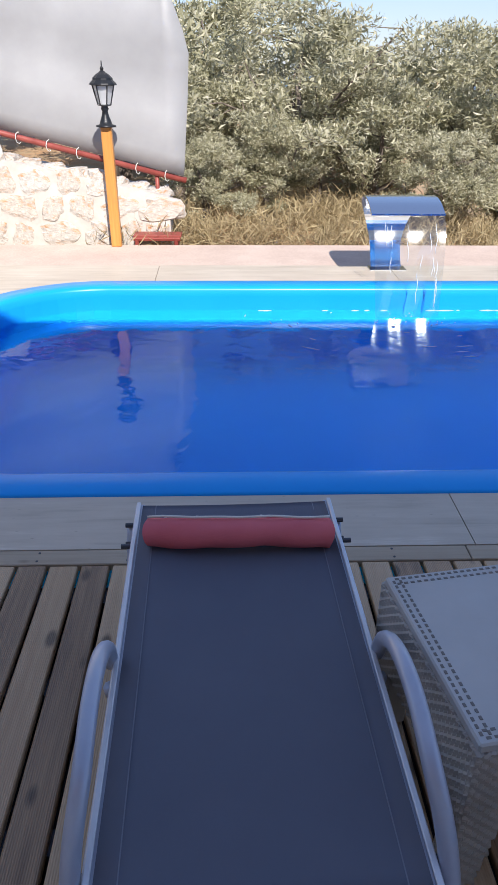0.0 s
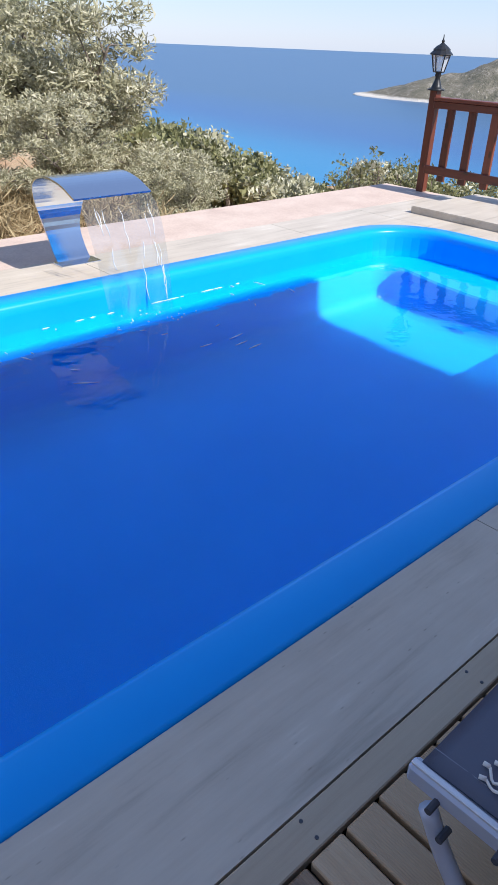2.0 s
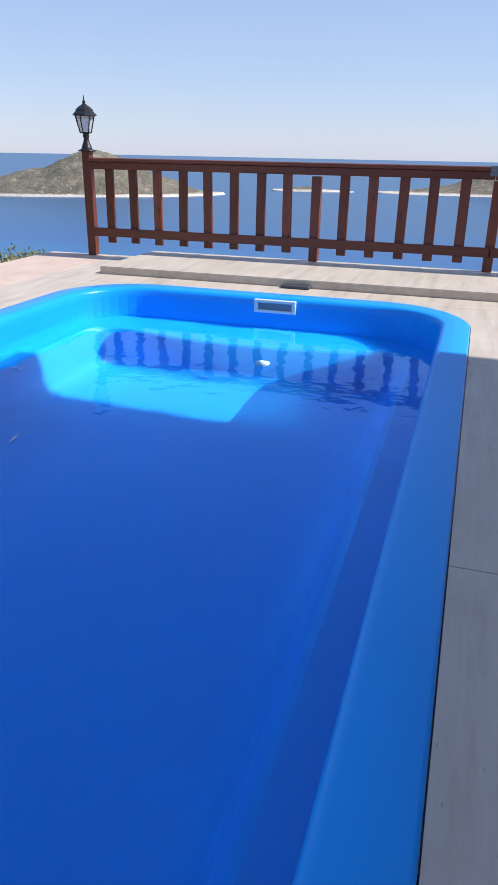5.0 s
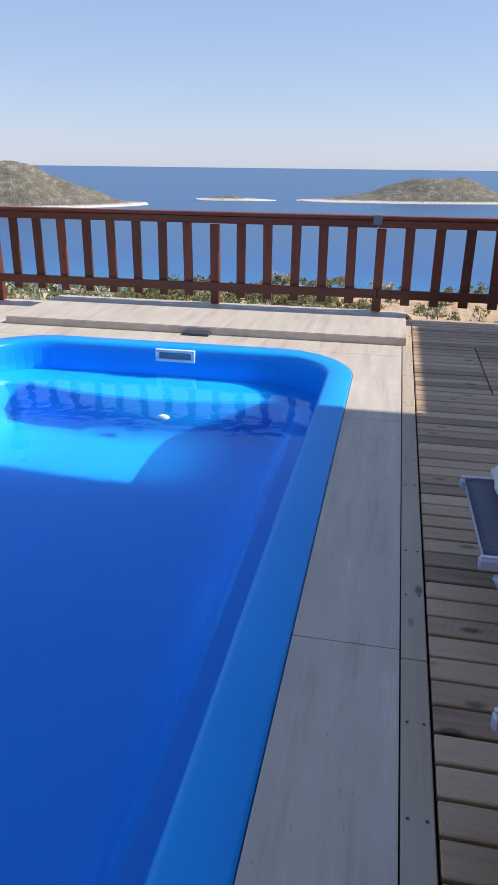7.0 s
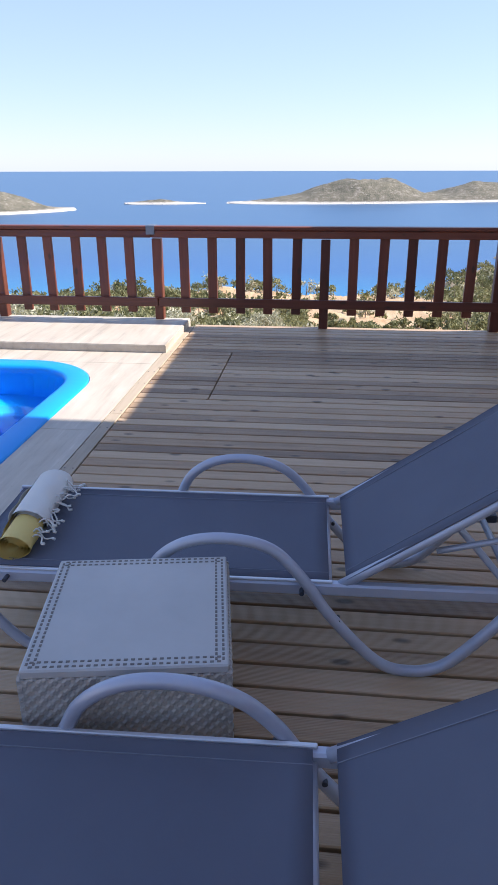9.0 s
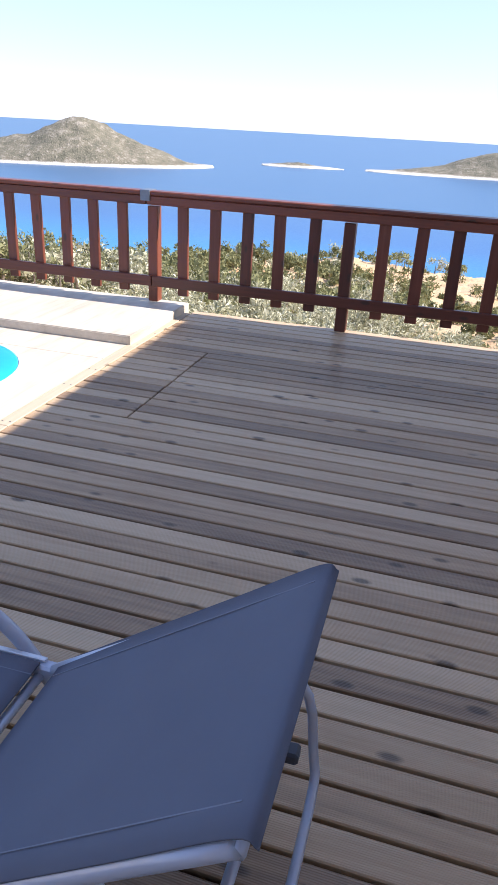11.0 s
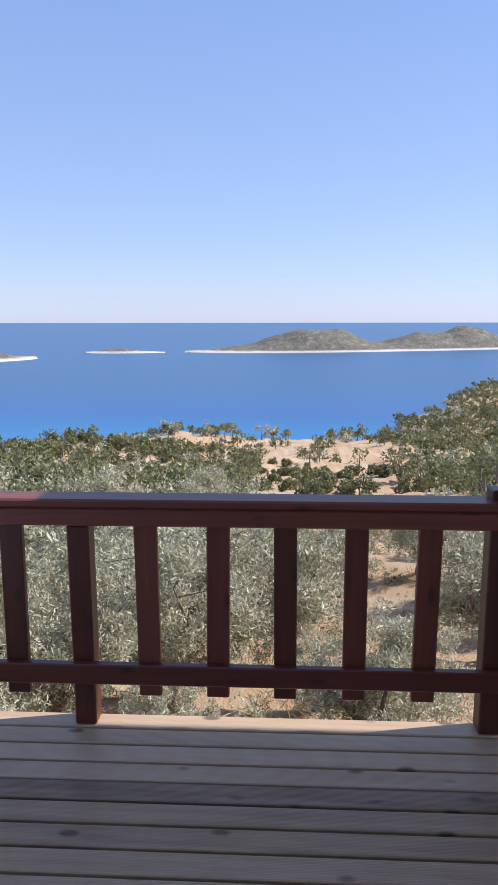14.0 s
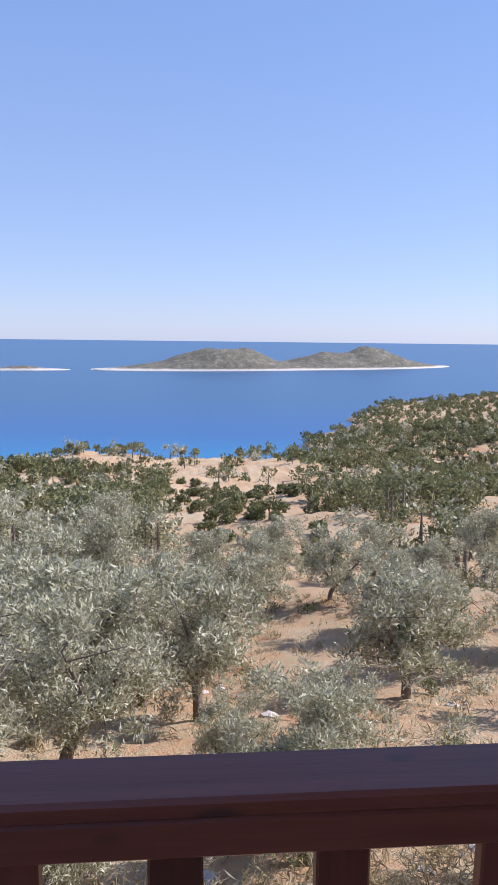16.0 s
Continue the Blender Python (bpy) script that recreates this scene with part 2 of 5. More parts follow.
def make_stone():
    k = Mat("wall_stone", 0.9)
    v = k.coord("Object")
    a = k.noise(v, 5.0, 7, 0.65)
    warm = k.noise(v, 2.2, 3)
    col = k.ramp(a, [(0.3, (0.40, 0.37, 0.33)), (0.55, (0.60, 0.57, 0.52)), (0.75, (0.72, 0.70, 0.66))])
    col = k.mix(k.ramp(warm, [(0.52, (0, 0, 0)), (0.68, (1, 1, 1))]), col, (0.55, 0.31, 0.16))
    k.color(k.mix(k.math('MULTIPLY', k.random(), 0.25), col, (0.5, 0.36, 0.25))).bump(a, 0.9, 0.02)
    return k.m


def make_soil():
    k = Mat("dry_soil", 0.95)
    v = k.coord("Object")
    a = k.noise(v, 0.12, 8, 0.65)
    b = k.noise(v, 1.7, 6, 0.7)
    c = k.noise(v, 9.0, 5, 0.7)
    col = k.ramp(a, [(0.35, (0.46, 0.235, 0.105)), (0.5, (0.53, 0.33, 0.18)), (0.65, (0.55, 0.43, 0.28))])
    col = k.mix(k.ramp(b, [(0.42, (0, 0, 0)), (0.66, (1, 1, 1))]), col, (0.47, 0.37, 0.22))
    col = k.mix(k.ramp(c, [(0.60, (0, 0, 0)), (0.72, (0.8, 0.8, 0.8))]), col, (0.50, 0.45, 0.39))
    k.color(col).bump(k.math('ADD', b, c), 0.9, 0.12)
    return k.m


def make_leaf(name, under, mid, over, rough=0.45):
    k = Mat(name, rough)
    r = k.island()
    big = k.noise(k.coord("Object"), 0.9, 3)
    f = k.math('ADD', k.math('MULTIPLY', r, 0.6), k.math('MULTIPLY', big, 0.4))
    col = k.ramp(f, [(0.15, under), (0.5, mid), (0.85, over)])
    k.color(col)
    trans = k.t.nodes.new("ShaderNodeBsdfTranslucent")
    k.t.links.new(col, trans.inputs[0])
    mixs = k.t.nodes.new("ShaderNodeMixShader")
    mixs.inputs[0].default_value = 0.28
    out = k.t.nodes["Material Output"]
    k.t.links.new(k.b.outputs[0], mixs.inputs[1])
    k.t.links.new(trans.outputs[0], mixs.inputs[2])
    k.t.links.new(mixs.outputs[0], out.inputs["Surface"])
    return k.m


def make_bark():
    k = Mat("bark", 0.95)
    a = k.noise(k.coord("Object", (6, 6, 1.5)), 3.0, 7, 0.7)
    k.color(k.ramp(a, [(0.3, (0.09, 0.07, 0.055)), (0.7, (0.27, 0.22, 0.175))])).bump(a, 1.0, 0.03)
    return k.m


def make_sea():
    k = Mat("sea_surface", 0.32)
    v = k.coord("Object")
    a = k.noise(k.coord("Object", (0.004, 0.0011, 1)), 1.0, 5)
    s = k.t.nodes.new("ShaderNodeSeparateXYZ")
    k.t.links.new(v, s.inputs[0])
    near = k.t.nodes.new("ShaderNodeMapRange")
    near.inputs["From Min"].default_value = 300
    near.inputs["From Max"].default_value = 640
    k.t.links.new(k.math('ADD', s.outputs[0], k.math('MULTIPLY', a, 150)), near.inputs["Value"])
    col = k.ramp(near.outputs[0], [(0.1, (0.02, 0.21, 0.40)), (0.45, (0.025, 0.11, 0.28)), (0.9, (0.035, 0.105, 0.205))])
    k.color(k.mix(k.math('MULTIPLY', a, 0.35), col, (0.03, 0.11, 0.27)))
    k.b.inputs["Specular IOR Level"].default_value = 0.25
    k.bump(k.noise(v, 0.5, 4), 0.5, 0.25)
    return k.m


def make_island():
    k = Mat("island_scrub", 0.95)
    v = k.coord("Object")
    a = k.noise(v, 0.09, 6, 0.75)
    b = k.noise(v, 0.35, 4, 0.7)
    col = k.ramp(a, [(0.36, (0.105, 0.10, 0.068)), (0.54, (0.18, 0.16, 0.115)), (0.66, (0.31, 0.275, 0.22))])
    col = k.mix(k.ramp(b, [(0.60, (0, 0, 0)), (0.70, (0.8, 0.8, 0.8))]), col, (0.45, 0.40, 0.33))
    z = k.math('ADD', k.height(), k.math('MULTIPLY', a, 4.0))
    shore = k.t.nodes.new("ShaderNodeMapRange")
    shore.inputs["From Min"].default_value = -46.3
    shore.inputs["From Max"].default_value = -44.6
    shore.inputs["To Min"].default_value = 1
    shore.inputs["To Max"].default_value = 0
    k.t.links.new(z, shore.inputs["Value"])
    k.color(k.mix(shore.outputs[0], col, (0.66, 0.60, 0.52))).bump(b, 1.0, 2.0)
    return k.m


M_FOAM = Mat("foam", 0.2, Transmission_Weight=0.35).color((0.85, 0.9, 0.93)).m
M_STONE = make_stone()
M_SOIL = make_soil()
M_OLIVE = make_leaf("olive_leaf", (0.20, 0.195, 0.10), (0.42, 0.40, 0.255), (0.70, 0.66, 0.50), 0.6)
M_PINE = make_leaf("pine_foliage", (0.10, 0.108, 0.043), (0.195, 0.195, 0.08), (0.33, 0.315, 0.15), 0.7)
M_SCRUB = make_leaf("dry_scrub", (0.22, 0.17, 0.085), (0.40, 0.31, 0.17), (0.56, 0.46, 0.27), 0.8)
M_BARK = make_bark()
M_SEA = make_sea()
M_ISLAND = make_island()

# ---------------------------------------------------------------- mesh helpers


def mesh_from(name, verts, faces, mat, smooth=False):
    me = bpy.data.meshes.new(name)
    me.from_pydata([tuple(v) for v in verts], [], faces)
    me.materials.append(mat)
    if smooth:
        me.polygons.foreach_set("use_smooth", [True] * len(me.polygons))
    me.update()
    return me


def bm_mesh(name, bm, mat, smooth=False):
    me = bpy.data.meshes.new(name)
    bm.normal_update()
    bm.to_mesh(me)
    bm.free()
    me.materials.append(mat)
    if smooth:
        me.polygons.foreach_set("use_smooth", [True] * len(me.polygons))
    return me


def add_box(bm, lo, hi, bevel=0.0, m=None):
    """A box with eased edges added to bm."""
    size = [h - l for l, h in zip(lo, hi)]
    mid = [(l + h) / 2 for l, h in zip(lo, hi)]
    made = bmesh.ops.create_cube(bm, size=1.0)
    vs = made["verts"]
    bmesh.ops.transform(bm, matrix=Matrix.Translation(mid) @ Matrix.Diagonal((*size, 1)), verts=vs)
    if bevel > 0:
        es = list({e for v in vs for e in v.link_edges})
        out = bmesh.ops.bevel(bm, geom=es, offset=bevel, segments=1, affect='EDGES', profile=0.5)
        vs = list({v for f in out["faces"] for v in f.verts} | {v for v in vs if v.is_valid})
    if m is not None:
        bmesh.ops.transform(bm, matrix=m, verts=vs)
    return vs


def box_mesh(name, lo, hi, mat, bevel=0.004):
    bm = bmesh.new()
    add_box(bm, lo, hi, bevel)
    return bm_mesh(name, bm, mat)


def smooth_path(points, per=6):
    """Catmull-Rom through the points."""
    p = [Vector(q) for q in points]
    p = [p[0] * 2 - p[1]] + p + [p[-1] * 2 - p[-2]]
    out = []
    for i in range(1, len(p) - 2):
        for k in range(per):
            t = k / per
            a, b, c, d = p[i - 1], p[i], p[i + 1], p[i + 2]
            out.append(0.5 * ((2 * b) + (c - a) * t + (2 * a - 5 * b + 4 * c - d) * t * t + (3 * b - a - 3 * c + d) * t ** 3))
    out.append(p[-2])
    return out


def add_tube(verts, faces, path, radius, sides=8, caps=True):
    """A tube along a path added to the lists; radius may be a number or a list."""
    base = len(verts)
    n = len(path)
    side = None
    for i, q in enumerate(path):
        d = (path[min(i + 1, n - 1)] - path[max(i - 1, 0)]).normalized()
        if side is None:
            side = d.orthogonal().normalized()
        side = (side - d * side.dot(d)).normalized()
        up = d.cross(side)
        r = radius[i] if isinstance(radius, (list, tuple)) else radius
        for k in range(sides):
            a = 2 * math.pi * k / sides
            verts.append(q + (side * math.cos(a) + up * math.sin(a)) * r)
    for i in range(n - 1):
        for k in range(sides):
            k2 = (k + 1) % sides
            faces.append((base + i * sides + k, base + i * sides + k2, base + (i + 1) * sides + k2, base + (i + 1) * sides + k))
    if caps:
        faces.append(tuple(base + k for k in reversed(range(sides))))
        faces.append(tuple(base + (n - 1) * sides + k for k in range(sides)))


def tube_mesh(name, points, radius, mat, sides=8, per=6):
    v, f = [], []
    add_tube(v, f, smooth_path(points, per), radius, sides)
    return mesh_from(name, v, f, mat, True)


def part(name, me, parent, label="", m=None, kind=""):
    ob = new(name, me)
    ob.parent = parent
    if m is not None:
        ob.matrix_basis = m
    return tagged(ob, label, kind=kind)


def thing(name, label, category, m=None, group="", kind=""):
    ob = new(name)
    ob.empty_display_size = 0.1
    if m is not None:
        ob.matrix_basis = m
    return tagged(ob, label, category, group, kind)


def smoothstep(a, b, x):
    t = np.clip((x - a) / (b - a), 0, 1)
    return t * t * (3 - 2 * t)


# ---------------------------------------------------------------- ground, sea, islands
SEA_Z = -50.0
PX = [-200, -60, -12, -0.5, 0.3, 3, 8, 20, 60, 110, 150, 215, 282, 300, 360]
PZ = [40, 14, 2.0, -2.6, -3.0, -3.8, -5.6, -9.6, -16.2, -25.0, -31.5, -40.5, -49.0, -52.5, -60]


def ground_height(x, y):
    """Height of the hillside, which falls to the sea along +x."""
    x, y = np.asarray(x, float), np.asarray(y, float)
    xe = x - 0.5 * np.maximum(0, y - 12)
    h = np.interp(xe, PX, PZ)
    h = h + 0.9 * np.sin(x * 0.19 + 0.7 * np.sin(y * 0.13)) * np.sin(y * 0.16 + 1) * smoothstep(6, 30, x)
    h = h + 2.0 * np.sin(x * 0.045 + 1.3) * np.sin(y * 0.05) * smoothstep(30, 90, x) * smoothstep(282, 230, x)
    h = h - np.maximum(0, y - 48) * 0.6 * smoothstep(-30, 5, x)
    back = 0.02 * (y - 6.1) + 1.2 * smoothstep(12, 30, y) * smoothstep(0, -12, x)
    h = np.where(x < -0.5, np.where(y > 6.0, -0.22 + back * smoothstep(-0.5, -3, x) - 1.3 * smoothstep(-3.5, -0.5, x), -2.4), h)
    h = np.where((y > 6.0) & (x >= -0.5) & (x < 6), -1.5 * (1 - smoothstep(-0.5, 6, x)) + h * smoothstep(-0.5, 6, x), h)
    yc = y + 0.45 * np.maximum(0, x - 285) + 5 * np.sin(x * 0.07) + 3 * np.sin(x * 0.19)
    cape = -53 + 5 * smoothstep(-36, -46, yc) + 11.0 * smoothstep(-42, -210, yc) * smoothstep(200, 300, x)
    h = np.where((y < -30) & (x > 180) & (x < 520), np.maximum(h, cape), h)
    return h


def axis(parts):
    out = []
    for a, b, n in parts:
        out += list(np.linspace(a, b, n, endpoint=False))
    return np.array(out + [parts[-1][1]])


def make_ground():
    gx = axis([(-200, -14, 20), (-14, 0, 29), (0, 30, 60), (30, 130, 70), (130, 530, 80)])
    gy = axis([(-420, -120, 36), (-120, -30, 45), (-30, 5.94, 54), (5.94, 6.02, 1), (6.02, 30, 40), (30, 220, 50)])
    X, Y = np.meshgrid(gx, gy, indexing="ij")
    Z = ground_height(X, Y)
    rng = np.random.default_rng(3)
    Z = Z + rng.normal(0, 1, Z.shape) * np.where(X > 2, 0.06 + 0.0005 * np.clip(X, 0, 300), 0.02)
    nx, ny = X.shape
    co = np.stack([X, Y, Z], -1).reshape(-1, 3)
    i, j = np.meshgrid(np.arange(nx - 1), np.arange(ny - 1), indexing="ij")
    q = (i * ny + j).ravel()
    faces = np.stack([q, q + ny, q + ny + 1, q + 1], -1)
    me = mesh_from("ground", co.tolist(), faces.tolist(), M_SOIL, True)
    return tagged(new("ground", me), "dry ochre hillside soil with pale stones", "ground", kind="structure")


def make_water_body():
    bm = bmesh.new()
    bmesh.ops.create_grid(bm, x_segments=12, y_segments=12, size=4900)
    ob = new("water", bm_mesh("sea", bm, M_SEA))
    ob.location = (0, 0, SEA_Z)
    return tagged(ob, "calm blue sea reaching the hazy horizon", "sea", kind="structure")


def make_isle(name, label, cx, cy, along, half_l, half_w, humps, low=0.0):
    """An island ridge: humps are (place along -1..1, width, height)."""
    nu, nv = 90, 26
    verts, faces = [], []
    d = Vector((math.cos(along), math.sin(along), 0))
    n = Vector((-d.y, d.x, 0))
    for a in range(nu + 1):
        u = -1 + 2 * a / nu
        w = half_w * max(0.0, 1 - abs(u) ** 2.4) ** 0.6
        top = low + sum(hh * math.exp(-((u - p) / ww) ** 2) for p, ww, hh in humps)
        for b in range(nv + 1):
            v = -1 + 2 * b / nv
            fall = max(0.0, 1 - abs(v) ** 1.6)
            q = Vector((cx, cy, 0)) + d * (u * half_l) + n * (v * (w + 0.5))
            rough = noise.fractal(Vector((q.x * 0.02, q.y * 0.02, 3.0)), 1.0, 2.0, 5)
            z = SEA_Z - 1.0 + (top * fall * (1 - abs(u) ** 5) + 3.0 * fall ** 0.3) * (1 + 0.20 * rough) + 1.2 * rough * fall
            if abs(v) > 0.999 or abs(u) > 0.999:
                z = SEA_Z - 2
            verts.append((q.x, q.y, z))
    for a in range(nu):
        for b in range(nv):
            k = a * (nv + 1) + b
            faces.append((k, k + nv + 1, k + nv + 2, k + 1))
    return tagged(new(name, mesh_from(name, verts, faces, M_ISLAND, True)), label, "island", "islands in the bay")


make_ground()
make_water_body()
make_isle("island", "scrub-covered rocky island with a pale shoreline", 771, 448, radians(118), 168, 72, [(-0.08, 0.2, 20), (0.12, 0.2, 18), (-0.3, 0.25, 22), (0.4, 0.35, 20), (-0.55, 0.25, 10)])
make_isle("island", "long two-humped wooded island with pale shore", 1094, -153, radians(109.5), 313, 75,
          [(0.46, 0.16, 19), (0.24, 0.17, 23), (-0.20, 0.18, 20), (-0.44, 0.12, 16), (-0.575, 0.16, 20), (0.7, 0.2, 6), (-0.8, 0.15, 6)])
make_isle("island", "low bare white rock spit in the sea", 974, 220, radians(102.5), 56, 16, [(0.1, 0.5, 4.0)])

# ---------------------------------------------------------------- pool
PX0, PX1, PY0, PY1 = -7.62, -1.38, 1.645, 4.68
PR_WEST, PR_EAST = 1.0, 0.64
WATER_Z = -0.165


def rounded_loop(off, seg=10, straight=6):
    """Points of the pool outline moved inwards by off."""
    x0, x1, y0, y1 = PX0 + off, PX1 - off, PY0 + off, PY1 - off
    re, rw = max(PR_EAST - off, 0.12), max(PR_WEST - off, 0.12)
    out = []
    for cx, cy, a0, r in ((x1 - re, y0 + re, -90, re), (x1 - re, y1 - re, 0, re), (x0 + rw, y1 - rw, 90, rw), (x0 + rw, y0 + rw, 180, rw)):
        for k in range(seg + 1):
            a = radians(a0 + 90 * k / seg)
            out.append(Vector((cx + r * math.cos(a), cy + r * math.sin(a), 0)))
    full = []
    for i, p in enumerate(out):
        full.append(p)
        if (i + 1) % (seg + 1) == 0:
            q = out[(i + 1) % len(out)]
            full += [p.lerp(q, k / straight) for k in range(1, straight)]
    return full


def make_pool():
    pool = thing("swimming_pool", "blue moulded swimming pool set into the terrace", "pool")
    prof = [(0.0, -0.06), (0.0, 0.0), (0.012, 0.008), (0.15, 0.008), (0.172, 0.0), (0.182, -0.02), (0.186, -0.06), (0.2, -0.36), (0.33, -0.375), (0.36, -0.40), (0.46, -0.84), (0.51, -0.96), (0.64, -1.0)]
    verts, faces = [], []
    n = None
    for off, z in prof:
        loop = rounded_loop(off)
        n = len(loop)
        # the ledge widens to a curved seat at the end by the railing
        seat = 0.40 if off > 0.3 else 0.0
        for p in loop:
            v = (p.y - PY0) / (PY1 - PY0)
            verts.append((p.x - seat * float(smoothstep(PX1 - 1.6, PX1 - 0.6, p.x)) * math.sin(math.pi * min(1.0, max(0.0, v))) ** 0.8, p.y, z))
    for r in range(len(prof) - 1):
        for k in range(n):
            k2 = (k + 1) % n
            faces.append((r * n + k, r * n + k2, (r + 1) * n + k2, (r + 1) * n + k))
    faces.append(tuple((len(prof) - 1) * n + k for k in range(n)))
    shell = mesh_from("pool_shell", verts, faces, M_POOL, True)
    for q in range(6 * n, 9 * n):
        shell.polygons[q].use_smooth = False
    part("shell", shell, pool)
    loop = rounded_loop(0.186)
    me = mesh_from("pool_water", [(p.x, p.y, WATER_Z) for p in loop], [tuple(range(len(loop)))], M_WATER)
    w = part("water", me, pool, "clear still water with light ripples")
    w.visible_shadow = False
    # skimmer mouth in the end wall
    bm = bmesh.new()
    xw = PX1 - 0.186
    for lo, hi in (((xw - 0.02, 2.89, -0.030), (xw + 0.01, 3.21, -0.008)), ((xw - 0.02, 2.89, -0.105), (xw + 0.01, 3.21, -0.083)),
                   ((xw - 0.02, 2.89, -0.083), (xw + 0.01, 2.92, -0.030)), ((xw - 0.02, 3.18, -0.083), (xw + 0.01, 3.21, -0.030))):
        add_box(bm, lo, hi, 0.003)
    part("skimmer_frame", bm_mesh("skimmer_frame", bm, M_WHITEPL), pool, "white plastic skimmer frame")
    part("skimmer_flap", box_mesh("skimmer_flap", (xw - 0.008, 2.922, -0.081), (xw + 0.004, 3.178, -0.032), M_BLUEMET, 0.002), pool)
    part("skimmer_lid", box_mesh("skimmer_lid", (-1.115, 2.90, -0.001), (-1.042, 3.13, 0.022), M_BLACKP, 0.004), pool, "dark plastic skimmer lid")
    # return jet on the floor slope
    bm = bmesh.new()
    bmesh.ops.create_cone(bm, segments=18, radius1=0.05, radius2=0.035, depth=0.03, cap_ends=True)
    part("water_inlet", bm_mesh("water_inlet", bm, M_WHITEPL, True), pool, "round white water inlet", pose(-2.24, 2.95, -0.62, 0, -74, 0))
    return pool


make_pool()


def make_coping():
    """Stones round the pool, each cut to the pool's outline."""
    coping = thing("pool_coping", "pale travertine coping stones around the pool", "coping", kind="structure")
    loop = rounded_loop(0.0, 12, 1)
    x0, x1, y0, y1 = -8.3, -1.04, 1.312, 5.18

    def strip(pts_in, pts_out, z=0.0):
        bm = bmesh.new()
        ring = [bm.verts.new((p.x, p.y, z)) for p in pts_in] + [bm.verts.new((p.x, p.y, z)) for p in reversed(pts_out)]
        f = bm.faces.new(ring)
        bm.normal_update()
        if f.normal.z < 0:
            f.normal_flip()
        ex = bmesh.ops.extrude_face_region(bm, geom=[f])
        vs = [e for e in ex["geom"] if isinstance(e, bmesh.types.BMVert)]
        bmesh.ops.translate(bm, vec=(0, 0, -0.045), verts=vs)
        bmesh.ops.recalc_face_normals(bm, faces=bm.faces)
        part("coping_stone", bm_mesh("coping_stone", bm, M_TRAV), coping)

    def inner_y(x, low):
        """Edge of the pool at x, on the near or the far side."""
        d = 0.0
        r = PR_EAST
        if x > PX1 - PR_EAST:
            d = x - (PX1 - PR_EAST)
        elif x < PX0 + PR_WEST:
            d, r = PX0 + PR_WEST - x, PR_WEST
        d = min(d, r)
        s = r - math.sqrt(r * r - d * d)
        return (PY0 + s) if low else (PY1 - s)

    g = 0.002
    near = [-8.3, PX0 + 0.001, -6.95, -4.90, -2.85, PX1 - 0.001, x1]
    far = [-8.3, PX0 + 0.001, -6.3, -4.4, -2.5, PX1 - 0.001, x1]
    for low, cuts, ye in ((True, near, y0), (False, far, y1)):
        for a, b in zip(cuts[:-1], cuts[1:]):
            xs = np.linspace(a + g, b - g, 22)
            if a < PX0 - 0.1 or b > PX1 + 0.1:
                mid = (PY0 + PY1) / 2 + (-g if low else g)
                pin = [Vector((x, mid, 0)) for x in (a + g, b - g)]
                pout = [Vector((x, ye, 0)) for x in (a + g, b - g)]
            else:
                pin = [Vector((x, inner_y(x, low) + (-0.004 if low else 0.004), 0)) for x in xs]
                pout = [Vector((x, ye, 0)) for x in (a + g, b - g)]
            strip(pin, pout, -0.002)
    return coping


make_coping()

# pink paving behind the far coping, raised stone slab under the railing
bm = bmesh.new()
add_box(bm, (-14.0, 5.184, -0.25), (0.06, 5.95, -0.006), 0.006)
add_box(bm, (-14.0, -0.5, -0.25), (-8.304, 5.18, -0.006), 0.006)
tagged(new("pavement", bm_mesh("pavement", bm, M_PAVE)), "pinkish concrete paving along the pool", "paving", kind="structure")
tagged(new("pavement", box_mesh("pavement", (-1.036, 4.79, -0.3), (0.06, 5.18, -0.004), M_TRAV, 0.004)), "pale travertine paving at the pool corner", "paving", kind="structure")


def make_slab():
    bm = bmesh.new()
    ring = [bm.verts.new(p) for p in ((-1.04, 1.28, 0.062), (0.06, 1.28, 0.062), (0.06, 4.788, 0.062), (-1.04, 4.788, 0.062))]
    f = bm.faces.new(ring)
    ex = bmesh.ops.extrude_face_region(bm, geom=[f])
    bmesh.ops.translate(bm, vec=(0, 0, -0.11), verts=[e for e in ex["geom"] if isinstance(e, bmesh.types.BMVert)])
    bmesh.ops.recalc_face_normals(bm, faces=bm.faces)
    es = [e for e in bm.edges if all(v.co.z > 0 for v in e.verts)]
    bmesh.ops.bevel(bm, geom=es, offset=0.006, segments=2, affect='EDGES')
    tagged(new("stone_slab", bm_mesh("stone_slab", bm, M_TRAV)), "raised travertine slab under the terrace railing", "slab", kind="structure")
    # retaining wall below the terrace
    bm = bmesh.new()
    add_box(bm, (-0.12, -6.0, -5.0), (0.05, 5.94, -0.052), 0.0)
    add_box(bm, (-14.0, 5.80, -3.0), (-0.121, 5.94, -0.252), 0.0)
    tagged(new("wall_retaining", bm_mesh("wall_retaining", bm, M_STUCCO)), "pale rendered retaining wall below the terrace", "wall", kind="structure")


make_slab()

